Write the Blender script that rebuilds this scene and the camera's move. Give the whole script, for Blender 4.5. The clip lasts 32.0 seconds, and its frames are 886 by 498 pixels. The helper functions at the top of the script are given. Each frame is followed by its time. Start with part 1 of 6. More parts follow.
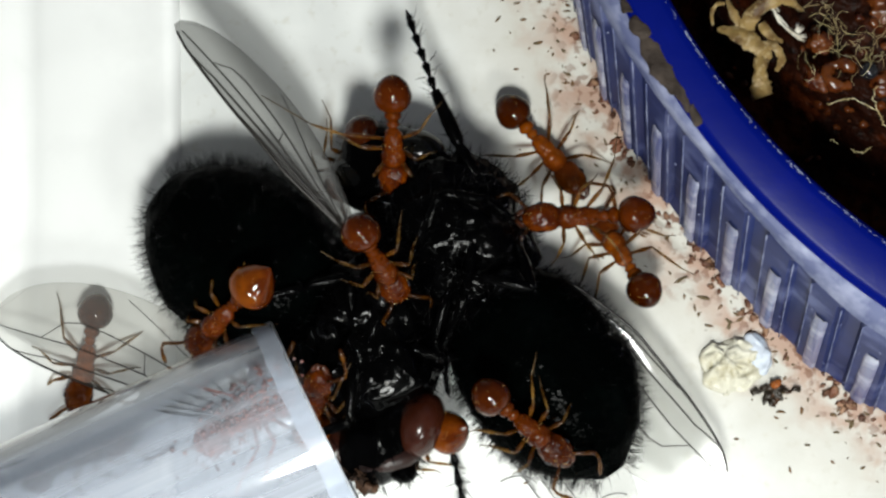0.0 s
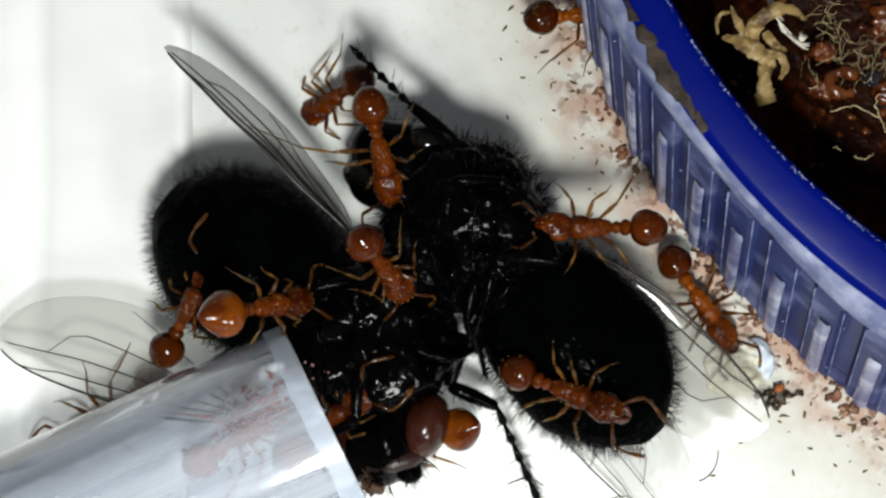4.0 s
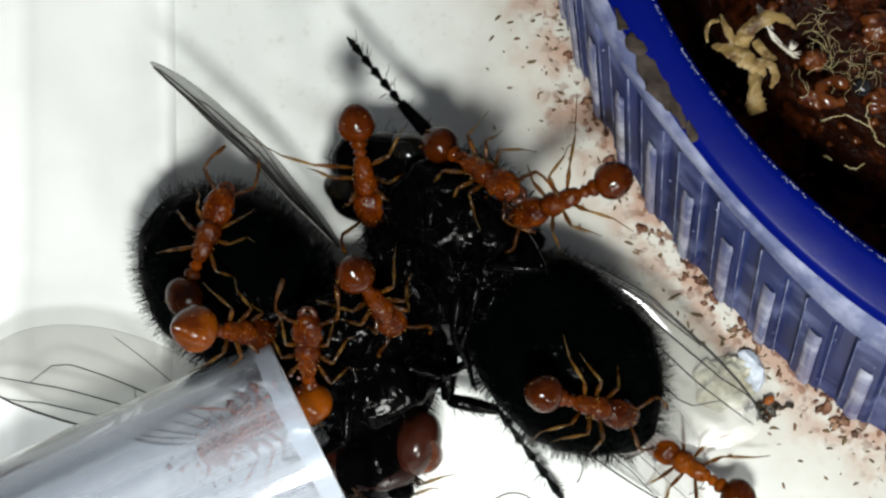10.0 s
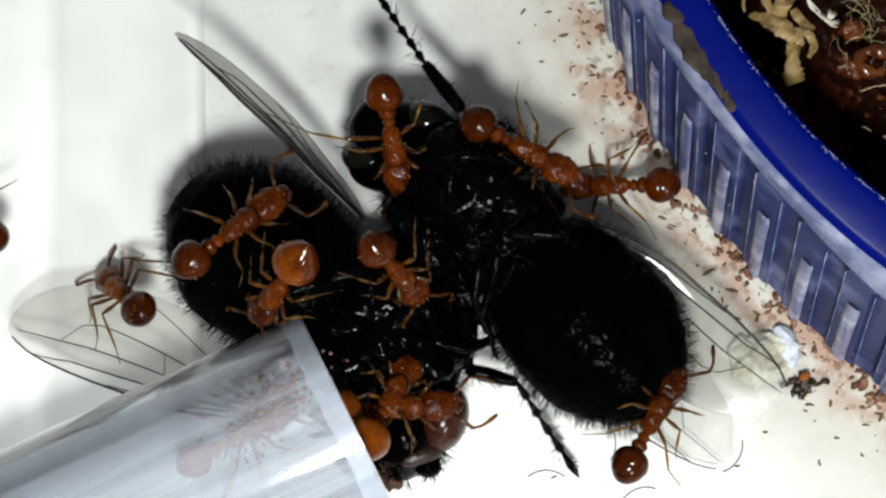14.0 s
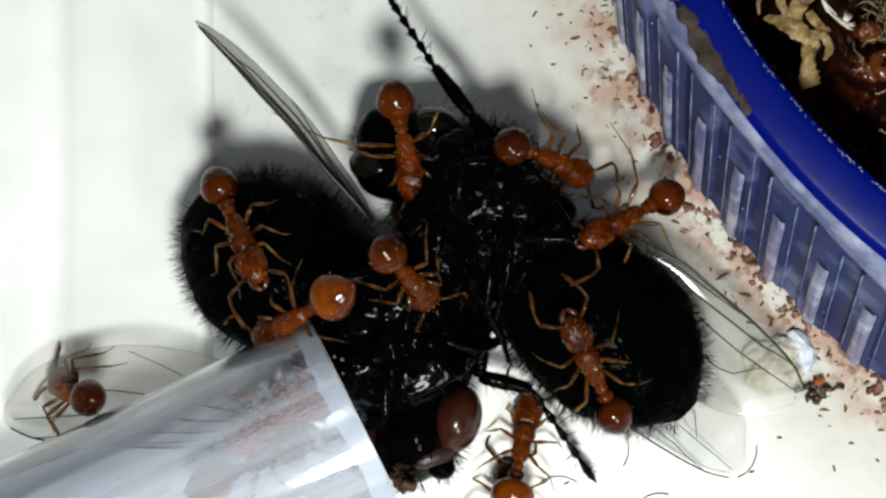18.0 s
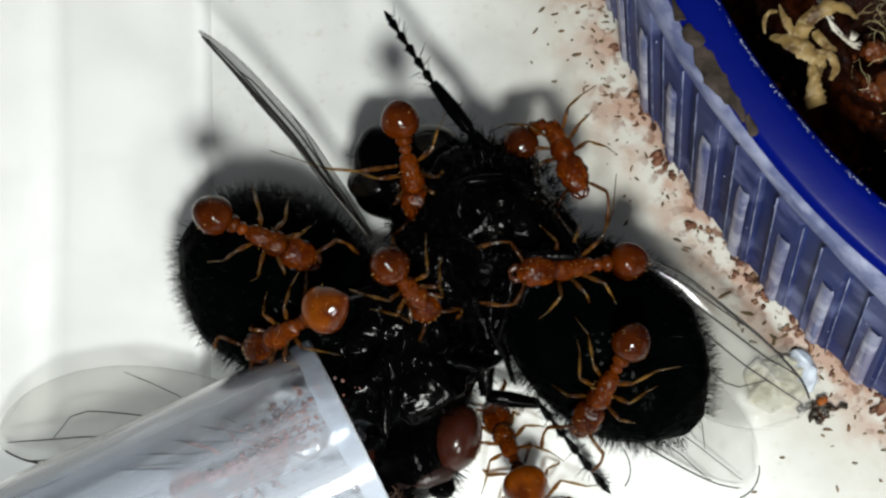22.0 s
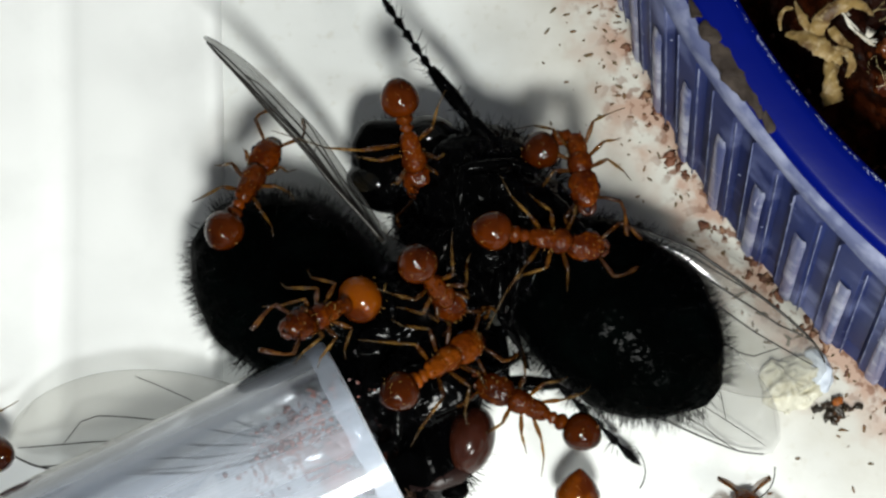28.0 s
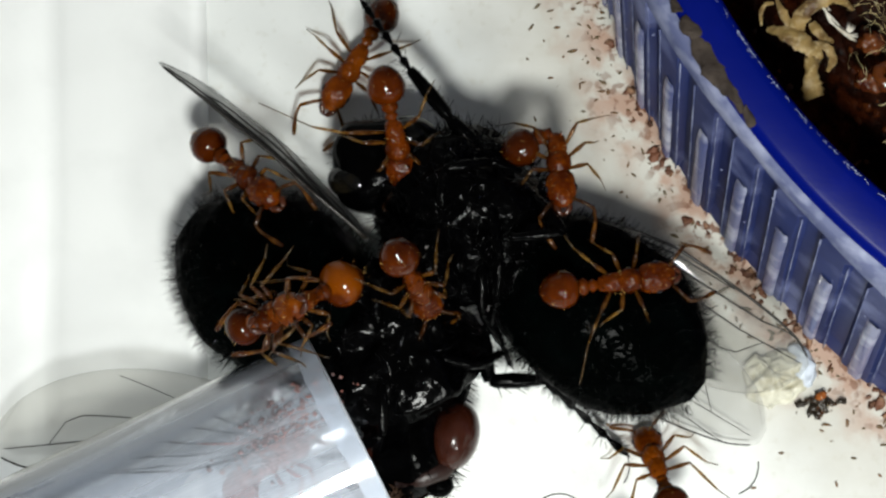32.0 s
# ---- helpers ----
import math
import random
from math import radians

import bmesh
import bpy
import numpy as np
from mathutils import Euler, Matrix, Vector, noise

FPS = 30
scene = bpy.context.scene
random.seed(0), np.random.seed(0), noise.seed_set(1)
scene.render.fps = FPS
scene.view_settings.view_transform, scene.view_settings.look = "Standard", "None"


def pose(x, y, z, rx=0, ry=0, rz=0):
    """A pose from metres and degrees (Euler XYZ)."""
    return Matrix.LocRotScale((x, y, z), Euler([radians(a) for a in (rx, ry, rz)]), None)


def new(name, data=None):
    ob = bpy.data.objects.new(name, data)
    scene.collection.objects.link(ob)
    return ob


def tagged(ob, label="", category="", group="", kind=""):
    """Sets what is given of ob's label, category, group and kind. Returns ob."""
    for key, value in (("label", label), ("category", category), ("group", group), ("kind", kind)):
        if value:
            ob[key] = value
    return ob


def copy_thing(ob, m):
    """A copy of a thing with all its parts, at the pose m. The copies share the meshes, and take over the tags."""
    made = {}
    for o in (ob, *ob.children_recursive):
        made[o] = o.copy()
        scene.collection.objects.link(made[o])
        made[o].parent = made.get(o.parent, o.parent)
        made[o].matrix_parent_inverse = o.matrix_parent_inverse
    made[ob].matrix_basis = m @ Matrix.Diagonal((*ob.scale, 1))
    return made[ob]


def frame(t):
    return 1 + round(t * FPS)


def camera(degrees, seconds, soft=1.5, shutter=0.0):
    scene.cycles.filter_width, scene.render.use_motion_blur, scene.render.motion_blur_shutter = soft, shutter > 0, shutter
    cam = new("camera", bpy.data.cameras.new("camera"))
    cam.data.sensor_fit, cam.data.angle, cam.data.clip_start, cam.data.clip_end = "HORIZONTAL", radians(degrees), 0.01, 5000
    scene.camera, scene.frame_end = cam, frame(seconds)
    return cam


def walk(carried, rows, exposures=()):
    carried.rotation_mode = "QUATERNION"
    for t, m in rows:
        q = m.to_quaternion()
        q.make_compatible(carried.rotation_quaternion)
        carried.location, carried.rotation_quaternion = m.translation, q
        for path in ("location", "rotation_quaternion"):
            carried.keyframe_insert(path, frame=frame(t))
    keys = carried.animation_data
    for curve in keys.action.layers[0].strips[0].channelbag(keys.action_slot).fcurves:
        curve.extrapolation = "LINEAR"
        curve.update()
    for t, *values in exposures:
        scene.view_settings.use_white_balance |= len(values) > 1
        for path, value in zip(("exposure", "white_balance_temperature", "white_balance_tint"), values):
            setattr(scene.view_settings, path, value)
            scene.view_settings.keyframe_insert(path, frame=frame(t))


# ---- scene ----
cam = camera(30.0, 32.0, soft=2.55)
# where the hand-held camera stands, looking down, in millimetres and degrees
PATH = [
    (0, 1.433, 0.327, 59.247, 0.411, 1.381, 0.169),
    (0.5, 1.411, 0.215, 59.148, 0.529, 1.401, 0.157),
    (1, 1.531, 0.184, 58.974, 0.579, 1.283, 0.136),
    (1.5, 1.406, 0.167, 59.207, 0.638, 1.204, 0.087),
    (2, 1.517, 0.220, 59.113, 0.677, 1.271, 0.125),
    (2.5, 1.478, 0.157, 59.667, 0.636, 1.210, 0.062),
    (3, 1.731, 0.210, 59.584, 0.768, 1.113, 0.165),
    (3.5, 1.366, 0.175, 59.790, 0.742, 1.380, 0.214),
    (5.5, 0.920, -0.117, 60.473, 1.313, 1.116, 0.035),
    (6, 0.819, 0.077, 59.386, 1.290, 1.337, -0.016),
    (6.5, 1.240, 0.246, 58.323, 1.178, 1.087, 0.084),
    (7, 1.524, 0.306, 58.040, 1.034, 1.179, 0.193),
    (7.5, 1.167, 0.415, 58.477, 1.006, 0.891, 0.062),
    (8, 1.134, 0.375, 58.513, 1.153, 0.880, 0.173),
    (8.5, 0.812, 0.281, 59.010, 1.172, 0.858, 0.195),
    (9, 1.032, 0.021, 59.184, 1.414, 0.665, 0.138),
    (9.5, 0.992, 0.040, 59.127, 1.400, 0.663, 0.102),
    (10, 0.924, 0.018, 59.482, 1.319, 0.696, 0.042),
    (10.5, 1.575, 0.077, 59.315, 1.379, 0.369, 0.087),
    (11, 1.358, 0.170, 58.950, 1.297, 0.484, 0.134),
    (11.5, 0.916, 0.176, 58.746, 1.093, 0.705, 0.102),
    (12, 0.531, -0.125, 59.039, 1.052, 0.828, 0.076),
    (12.5, 0.321, -0.202, 59.361, 1.105, 1.163, 0.152),
    (13, 0.290, -0.358, 59.263, 1.065, 1.344, 0.023),
    (13.5, 0.541, -0.489, 58.936, 0.940, 1.407, -0.083),
    (15.5, 0.257, -0.255, 59.256, 0.953, 1.252, -0.062),
    (16, 0.266, -0.252, 59.264, 0.984, 1.348, -0.057),
    (16.5, 0.322, -0.427, 59.582, 0.982, 1.516, -0.066),
    (17, 0.232, -0.560, 59.426, 1.095, 1.506, -0.162),
    (17.5, 0.103, -0.723, 59.392, 1.077, 1.528, -0.123),
    (18, 0.301, -0.313, 58.567, 0.960, 1.597, -0.181),
    (18.5, 0.072, -0.164, 58.120, 0.741, 1.891, -0.005),
    (19, -0.251, -0.073, 57.438, 0.679, 2.136, 0.031),
    (19.5, -0.552, 0.026, 57.947, 0.584, 2.160, 0.043),
    (20, -0.539, -0.141, 58.054, 0.785, 2.069, -0.020),
    (20.5, -0.597, -0.183, 58.309, 1.046, 1.760, -0.177),
    (21, -0.290, -0.303, 57.991, 1.084, 1.539, -0.295),
    (21.5, 0.231, -0.346, 57.849, 1.202, 1.497, -0.245),
    (22, -0.176, 0.146, 58.065, 1.158, 1.142, -0.181),
    (22.5, -0.077, 0.054, 57.055, 1.110, 1.132, -0.088),
    (23, -0.343, -0.175, 57.032, 1.171, 1.282, -0.164),
    (23.5, -0.480, -0.060, 56.764, 0.932, 1.457, -0.148),
    (24, -0.524, -0.336, 58.485, 1.055, 1.236, -0.252),
    (24.5, -0.418, -0.396, 58.351, 1.080, 1.244, -0.496),
    (25, 0.147, -0.488, 57.690, 1.238, 1.050, -0.354),
    (25.5, 0.113, -0.043, 57.760, 1.420, 1.124, -0.299),
    (27.5, -0.622, -0.100, 58.147, 1.499, 1.117, -0.404),
    (28, -0.689, -0.183, 57.812, 1.550, 1.082, -0.489),
    (28.5, -0.889, -0.259, 58.176, 1.679, 1.232, -0.585),
    (29, -0.591, -0.319, 58.105, 1.561, 1.120, -0.581),
    (29.5, -0.105, -0.261, 57.982, 1.600, 0.974, -0.494),
    (30, -0.166, -0.010, 57.837, 1.625, 0.804, -0.424),
    (30.5, -0.032, -0.172, 57.707, 1.634, 0.626, -0.391),
    (31, -0.119, -0.256, 57.828, 1.580, 0.680, -0.394),
    (31.5, -0.371, -0.362, 57.952, 1.608, 0.913, -0.474),
    (32, -0.332, -0.367, 57.948, 1.567, 0.898, -0.536),
]
walk(cam, [(t, pose(x / 1000, y / 1000, z / 1000, rx, ry, rz)) for t, x, y, z, rx, ry, rz in PATH], [(0.0, 0.04), (12.0, 0.03), (16.0, 0.0), (19.0, -0.01), (20.0, -0.1), (21.0, -0.08), (23.0, -0.06), (24.0, -0.12), (25.0, -0.1), (28.0, -0.04), (32.0, -0.06)])

# ---- light of the room: two close white lamps below the picture's edge and a dim white room ----
world = bpy.data.worlds.new("room_light")
scene.world = world
world.use_nodes = True
world.node_tree.nodes["Background"].inputs[0].default_value = (0.93, 0.97, 1.0, 1)
world.node_tree.nodes["Background"].inputs[1].default_value = 0.125


def lamp(name, where, watts, radius):
    data = bpy.data.lights.new(name, "POINT")
    data.energy, data.shadow_soft_size, data.color = watts, radius, (0.975, 1.0, 0.955)
    ob = new(name, data)
    ob.location = where
    return ob


lamp("lamp_main", (0.0022, -0.0225, 0.062), 0.188, 0.0055)
lamp("lamp_second", (0.024, -0.046, 0.052), 0.058, 0.006)

MM = 0.001

# ---- materials ----


def material(name, base, rough=0.5, metal=0.0, vary=(), bump=(), spec=0.5, random=0.0, coat=0.0, transmission=0.0, sss=0.0, ior=1.45):
    """Principled material. vary: (scale per mm, second colour, from, to) noise layers; bump: (scale per mm, strength, depth in mm)."""
    mat = bpy.data.materials.new(name)
    mat.use_nodes = True
    nt = mat.node_tree
    p = nt.nodes["Principled BSDF"]
    p.inputs["Base Color"].default_value = (*base, 1)
    p.inputs["Roughness"].default_value = rough
    p.inputs["Metallic"].default_value = metal
    p.inputs["Specular IOR Level"].default_value = spec
    p.inputs["Coat Weight"].default_value = coat
    p.inputs["IOR"].default_value = ior
    p.inputs["Coat Roughness"].default_value = 0.08
    p.inputs["Transmission Weight"].default_value = transmission
    if sss:
        p.inputs["Subsurface Weight"].default_value = sss
        p.inputs["Subsurface Radius"].default_value = (0.6, 0.25, 0.1)
        p.inputs["Subsurface Scale"].default_value = 0.0005
    co = nt.nodes.new("ShaderNodeTexCoord")
    mm = nt.nodes.new("ShaderNodeMapping")
    mm.inputs["Scale"].default_value = (1000, 1000, 1000)
    nt.links.new(co.outputs["Object"], mm.inputs["Vector"])
    colour = None
    for scale, second, low, high in vary:
        n = nt.nodes.new("ShaderNodeTexNoise")
        n.inputs["Scale"].default_value, n.inputs["Detail"].default_value = scale, 6
        nt.links.new(mm.outputs[0], n.inputs["Vector"])
        ramp = nt.nodes.new("ShaderNodeMapRange")
        ramp.inputs["From Min"].default_value, ramp.inputs["From Max"].default_value = low, high
        nt.links.new(n.outputs["Fac"], ramp.inputs["Value"])
        mix = nt.nodes.new("ShaderNodeMix")
        mix.data_type = "RGBA"
        mix.inputs["A"].default_value = (*base, 1)
        mix.inputs["B"].default_value = (*second, 1)
        nt.links.new(ramp.outputs[0], mix.inputs["Factor"])
        if colour:
            nt.links.new(colour, mix.inputs["A"])
        colour = mix.outputs["Result"]
    if random:
        info = nt.nodes.new("ShaderNodeObjectInfo")
        hsv = nt.nodes.new("ShaderNodeHueSaturation")
        hsv.inputs["Color"].default_value = (*base, 1)
        if colour:
            nt.links.new(colour, hsv.inputs["Color"])
        span = nt.nodes.new("ShaderNodeMapRange")
        span.inputs["To Min"].default_value, span.inputs["To Max"].default_value = 1 - random, 1 + random
        nt.links.new(info.outputs["Random"], span.inputs["Value"])
        nt.links.new(span.outputs[0], hsv.inputs["Value"])
        colour = hsv.outputs["Color"]
    if colour:
        nt.links.new(colour, p.inputs["Base Color"])
    normal = None
    for scale, strength, depth in bump:
        n = nt.nodes.new("ShaderNodeTexNoise")
        n.inputs["Scale"].default_value, n.inputs["Detail"].default_value = scale, 1.2
        nt.links.new(mm.outputs[0], n.inputs["Vector"])
        b = nt.nodes.new("ShaderNodeBump")
        b.inputs["Strength"].default_value, b.inputs["Distance"].default_value = strength, depth * MM
        nt.links.new(n.outputs["Fac"], b.inputs["Height"])
        if normal:
            nt.links.new(normal, b.inputs["Normal"])
        normal = b.outputs["Normal"]
    if normal:
        nt.links.new(normal, p.inputs["Normal"])
    return mat


def satin(mat, gloss, rough):
    """Turns a plain material into dull moulded plastic: diffuse with a constant faint gloss."""
    nt = mat.node_tree
    p = nt.nodes["Principled BSDF"]
    dull = nt.nodes.new("ShaderNodeBsdfDiffuse")
    shine = nt.nodes.new("ShaderNodeBsdfGlossy")
    shine.inputs["Roughness"].default_value = rough
    both = nt.nodes.new("ShaderNodeMixShader")
    both.inputs[0].default_value = gloss
    nt.links.new(p.inputs["Base Color"].links[0].from_socket, dull.inputs["Color"])
    for node in (dull, shine):
        nt.links.new(p.inputs["Normal"].links[0].from_socket, node.inputs["Normal"])
    nt.links.new(dull.outputs[0], both.inputs[1])
    nt.links.new(shine.outputs[0], both.inputs[2])
    nt.links.new(both.outputs[0], nt.nodes["Material Output"].inputs["Surface"])
    nt.nodes.remove(p)
    return mat


def thin(mat, tint, amount):
    """Lets a share of the light straight through, tinted: thin horn-like skin."""
    nt = mat.node_tree
    see = nt.nodes.new("ShaderNodeBsdfTransparent")
    see.inputs["Color"].default_value = (*tint, 1)
    both = nt.nodes.new("ShaderNodeMixShader")
    both.inputs[0].default_value = amount
    nt.links.new(nt.nodes["Principled BSDF"].outputs[0], both.inputs[1])
    nt.links.new(see.outputs[0], both.inputs[2])
    nt.links.new(both.outputs[0], nt.nodes["Material Output"].inputs["Surface"])
    return mat


def clear(name, tint, amount, rough=0.1, haze=(1, 1, 1), hazy=0.1, streaks=0.0):
    """Thin clear film or plastic: see-through, with gloss and a little haze."""
    mat = bpy.data.materials.new(name)
    mat.use_nodes = True
    nt = mat.node_tree
    out = nt.nodes["Material Output"]
    nt.nodes.remove(nt.nodes["Principled BSDF"])
    see = nt.nodes.new("ShaderNodeBsdfTransparent")
    see.inputs["Color"].default_value = (*tint, 1)
    gloss = nt.nodes.new("ShaderNodeBsdfGlossy")
    gloss.inputs["Roughness"].default_value = rough
    veil = nt.nodes.new("ShaderNodeBsdfDiffuse")
    veil.inputs["Color"].default_value = (*haze, 1)
    fres = nt.nodes.new("ShaderNodeFresnel")
    fres.inputs["IOR"].default_value = 1.45
    gain = nt.nodes.new("ShaderNodeMath")
    gain.operation = "MULTIPLY"
    gain.inputs[1].default_value = amount
    nt.links.new(fres.outputs[0], gain.inputs[0])
    a = nt.nodes.new("ShaderNodeMixShader")
    a.inputs[0].default_value = hazy
    nt.links.new(see.outputs[0], a.inputs[1])
    nt.links.new(veil.outputs[0], a.inputs[2])
    co = nt.nodes.new("ShaderNodeTexCoord")
    mm = nt.nodes.new("ShaderNodeMapping")
    mm.inputs["Scale"].default_value = (1000, 1000, 1000)
    nt.links.new(co.outputs["Object"], mm.inputs["Vector"])
    n = nt.nodes.new("ShaderNodeTexNoise")
    n.inputs["Scale"].default_value, n.inputs["Detail"].default_value = 1.5, 6
    nt.links.new(mm.outputs[0], n.inputs["Vector"])
    if streaks:
        mm.inputs["Scale"].default_value = (14, 620, 620)
        span = nt.nodes.new("ShaderNodeMapRange")
        span.inputs["From Min"].default_value, span.inputs["From Max"].default_value = 0.38, 0.62
        span.inputs["To Min"].default_value, span.inputs["To Max"].default_value = hazy * (1 - streaks), hazy * (1 + streaks)
        nt.links.new(n.outputs["Fac"], span.inputs["Value"])
        nt.links.new(span.outputs[0], a.inputs[0])
    b = nt.nodes.new("ShaderNodeBump")
    b.inputs["Strength"].default_value, b.inputs["Distance"].default_value = 0.3, 0.05 * MM
    nt.links.new(n.outputs["Fac"], b.inputs["Height"])
    nt.links.new(b.outputs[0], gloss.inputs["Normal"])
    m = nt.nodes.new("ShaderNodeMixShader")
    nt.links.new(gain.outputs[0], m.inputs[0])
    nt.links.new(a.outputs[0], m.inputs[1])
    nt.links.new(gloss.outputs[0], m.inputs[2])
    nt.links.new(m.outputs[0], out.inputs["Surface"])
    return mat


def tray_material():
    """White plastic floor, with a tan, pink and brown dirt film that follows the foot of the tub."""
    mat = material("tray_white", (0.72, 0.735, 0.72), 0.42, bump=((0.35, 0.25, 0.4), (6, 0.15, 0.03)), vary=((0.22, (0.58, 0.6, 0.59), 0.5, 0.75), (2.2, (0.62, 0.62, 0.58), 0.58, 0.75)))
    nt = mat.node_tree
    p = nt.nodes["Principled BSDF"]
    clean = p.inputs["Base Color"].links[0].from_socket
    mm = [n for n in nt.nodes if n.type == "MAPPING"][0]

    def math_node(op, a, b=None):
        n = nt.nodes.new("ShaderNodeMath")
        n.operation = op
        for k, v in enumerate((a, b)):
            if v is None:
                continue
            if isinstance(v, (int, float)):
                n.inputs[k].default_value = v
            else:
                nt.links.new(v, n.inputs[k])
        return n.outputs[0]

    def noise_node(scale, detail=6):
        n = nt.nodes.new("ShaderNodeTexNoise")
        n.inputs["Scale"].default_value, n.inputs["Detail"].default_value = scale, detail
        nt.links.new(mm.outputs[0], n.inputs["Vector"])
        return n.outputs["Fac"]

    def over(under, colour, factor):
        n = nt.nodes.new("ShaderNodeMix")
        n.data_type = "RGBA"
        n.inputs["B"].default_value = (*colour, 1)
        nt.links.new(under, n.inputs["A"])
        nt.links.new(factor, n.inputs["Factor"])
        return n.outputs["Result"]

    def span(value, low, high):
        n = nt.nodes.new("ShaderNodeMapRange")
        n.inputs["From Min"].default_value, n.inputs["From Max"].default_value = low, high
        nt.links.new(value, n.inputs["Value"])
        return n.outputs[0]

    away = nt.nodes.new("ShaderNodeVectorMath")
    away.operation = "DISTANCE"
    flat = nt.nodes.new("ShaderNodeVectorMath")
    flat.operation = "MULTIPLY"
    flat.inputs[1].default_value = (1, 1, 0)
    nt.links.new(mm.outputs[0], flat.inputs[0])
    nt.links.new(flat.outputs[0], away.inputs[0])
    away.inputs[1].default_value = (30.45, 17.44, 0)
    gap = math_node("SUBTRACT", away.outputs["Value"], 27.07)
    ragged = math_node("ADD", gap, math_node("MULTIPLY", math_node("SUBTRACT", noise_node(0.6), 0.5), 3.2))
    near = span(ragged, 6.0, 2.0)
    colour = over(clean, (0.4, 0.365, 0.29), math_node("MULTIPLY", near, 0.58))
    pink = math_node("MULTIPLY", span(ragged, 2.2, 0.6), span(noise_node(0.9), 0.4, 0.56))
    colour = over(colour, (0.36, 0.19, 0.12), math_node("MULTIPLY", pink, 0.75))
    spots = math_node("MULTIPLY", span(ragged, 1.7, 0.3), span(noise_node(2.4), 0.53, 0.6))
    colour = over(colour, (0.15, 0.055, 0.022), math_node("MULTIPLY", spots, 0.9))
    stain = nt.nodes.new("ShaderNodeVectorMath")
    stain.operation = "DISTANCE"
    nt.links.new(flat.outputs[0], stain.inputs[0])
    stain.inputs[1].default_value = (-14.5, -0.3, 0)
    round_stain = math_node("ADD", stain.outputs["Value"], math_node("MULTIPLY", noise_node(1.1), 1.2))
    colour = over(colour, (0.55, 0.52, 0.42), math_node("MULTIPLY", span(round_stain, 1.3, 0.5), 0.6))
    nt.links.new(colour, p.inputs["Base Color"])
    return mat


TRAY = tray_material()
SHEET = material("white_sheet", (0.86, 0.87, 0.86), 0.4, bump=((0.3, 0.3, 0.5), (5, 0.1, 0.03)), vary=((0.4, (0.8, 0.81, 0.8), 0.5, 0.75),))
BLUE = satin(material("blue_plastic", (0.0004, 0.0035, 0.095), 0.4, bump=((0.8, 0.15, 0.1), (8, 0.1, 0.02)), vary=((0.5, (0.0006, 0.004, 0.13), 0.5, 0.8),), ior=1.12), 0.005, 0.3)
# its palest noise layer puts the white reflections on the ribs into the colour
LAVENDER = satin(material("frosted_blue_plastic", (0.015, 0.022, 0.085), 0.14, bump=((1.0, 0.2, 0.1), (9, 0.15, 0.02)), vary=((0.35, (0.021, 0.034, 0.13), 0.45, 0.75), (0.3, (0.13, 0.15, 0.29), 0.52, 0.7), (5, (0.008, 0.016, 0.085), 0.6, 0.8)), ior=1.13), 0.08, 0.28)
FLANGE = satin(material("pale_blue_plastic", (0.1, 0.115, 0.22), 0.35, bump=((1.0, 0.15, 0.1), (7, 0.4, 0.03)), vary=((1.0, (0.26, 0.28, 0.4), 0.42, 0.66),), ior=1.16), 0.07, 0.25)
# the pale tone puts part of the ribs' reflected light into the colour
RIB_HIGHLIGHT = satin(material("highlight_rib_plastic", (0.09, 0.105, 0.24), 0.14, bump=((1.2, 0.2, 0.08), (10, 0.25, 0.02)), vary=((0.6, (0.34, 0.36, 0.5), 0.46, 0.66),)), 0.3, 0.16)
MUD = material("dried_mud", (0.024, 0.018, 0.015), 0.7, bump=((3, 0.6, 0.12), (12, 0.3, 0.04)), vary=((1.6, (0.055, 0.042, 0.034), 0.45, 0.7),), ior=1.2)
SOIL = material("wet_red_soil", (0.012, 0.003, 0.0012), 0.5, bump=((1.2, 1.0, 0.6), (5, 0.8, 0.15)), vary=((0.5, (0.085, 0.017, 0.003), 0.5, 0.72), (3.0, (0.004, 0.002, 0.0015), 0.5, 0.7)), spec=0.3, ior=1.2)
HUSK = material("dry_husk", (0.4, 0.27, 0.1), 0.4, bump=((4, 0.6, 0.12), (14, 0.4, 0.03)), vary=((1.5, (0.12, 0.06, 0.02), 0.45, 0.66), (6, (0.6, 0.47, 0.26), 0.52, 0.72)))
FIBRE = material("pale_fibre", (0.45, 0.36, 0.17), 0.4, vary=((3, (0.68, 0.6, 0.4), 0.5, 0.7),))
AMBER = material("amber_scrap", (0.085, 0.022, 0.004), 0.22, bump=((3, 0.5, 0.15),), vary=((2, (0.03, 0.006, 0.002), 0.42, 0.66),))
DROP = material("dark_droplet", (0.01, 0.01, 0.012), 0.05)
SPECK = material("olive_brown_speck", (0.06, 0.042, 0.016), 0.7, vary=((2, (0.1, 0.05, 0.02), 0.45, 0.6),), random=0.6)
TORN = material("torn_dark_cuticle", (0.02, 0.014, 0.008), 0.35, bump=((6, 0.6, 0.05),), vary=((1.6, (0.1, 0.035, 0.01), 0.48, 0.62),))
CRUMB = material("red_brown_crumb", (0.16, 0.06, 0.03), 0.6, bump=((5, 0.6, 0.06),), vary=((1.2, (0.06, 0.022, 0.01), 0.4, 0.6), (3, (0.3, 0.17, 0.1), 0.52, 0.66)))
GRIME = material("red_brown_grime", (0.22, 0.075, 0.055), 0.4, vary=((2, (0.2, 0.17, 0.18), 0.45, 0.6), (0.8, (0.1, 0.04, 0.035), 0.5, 0.62)))
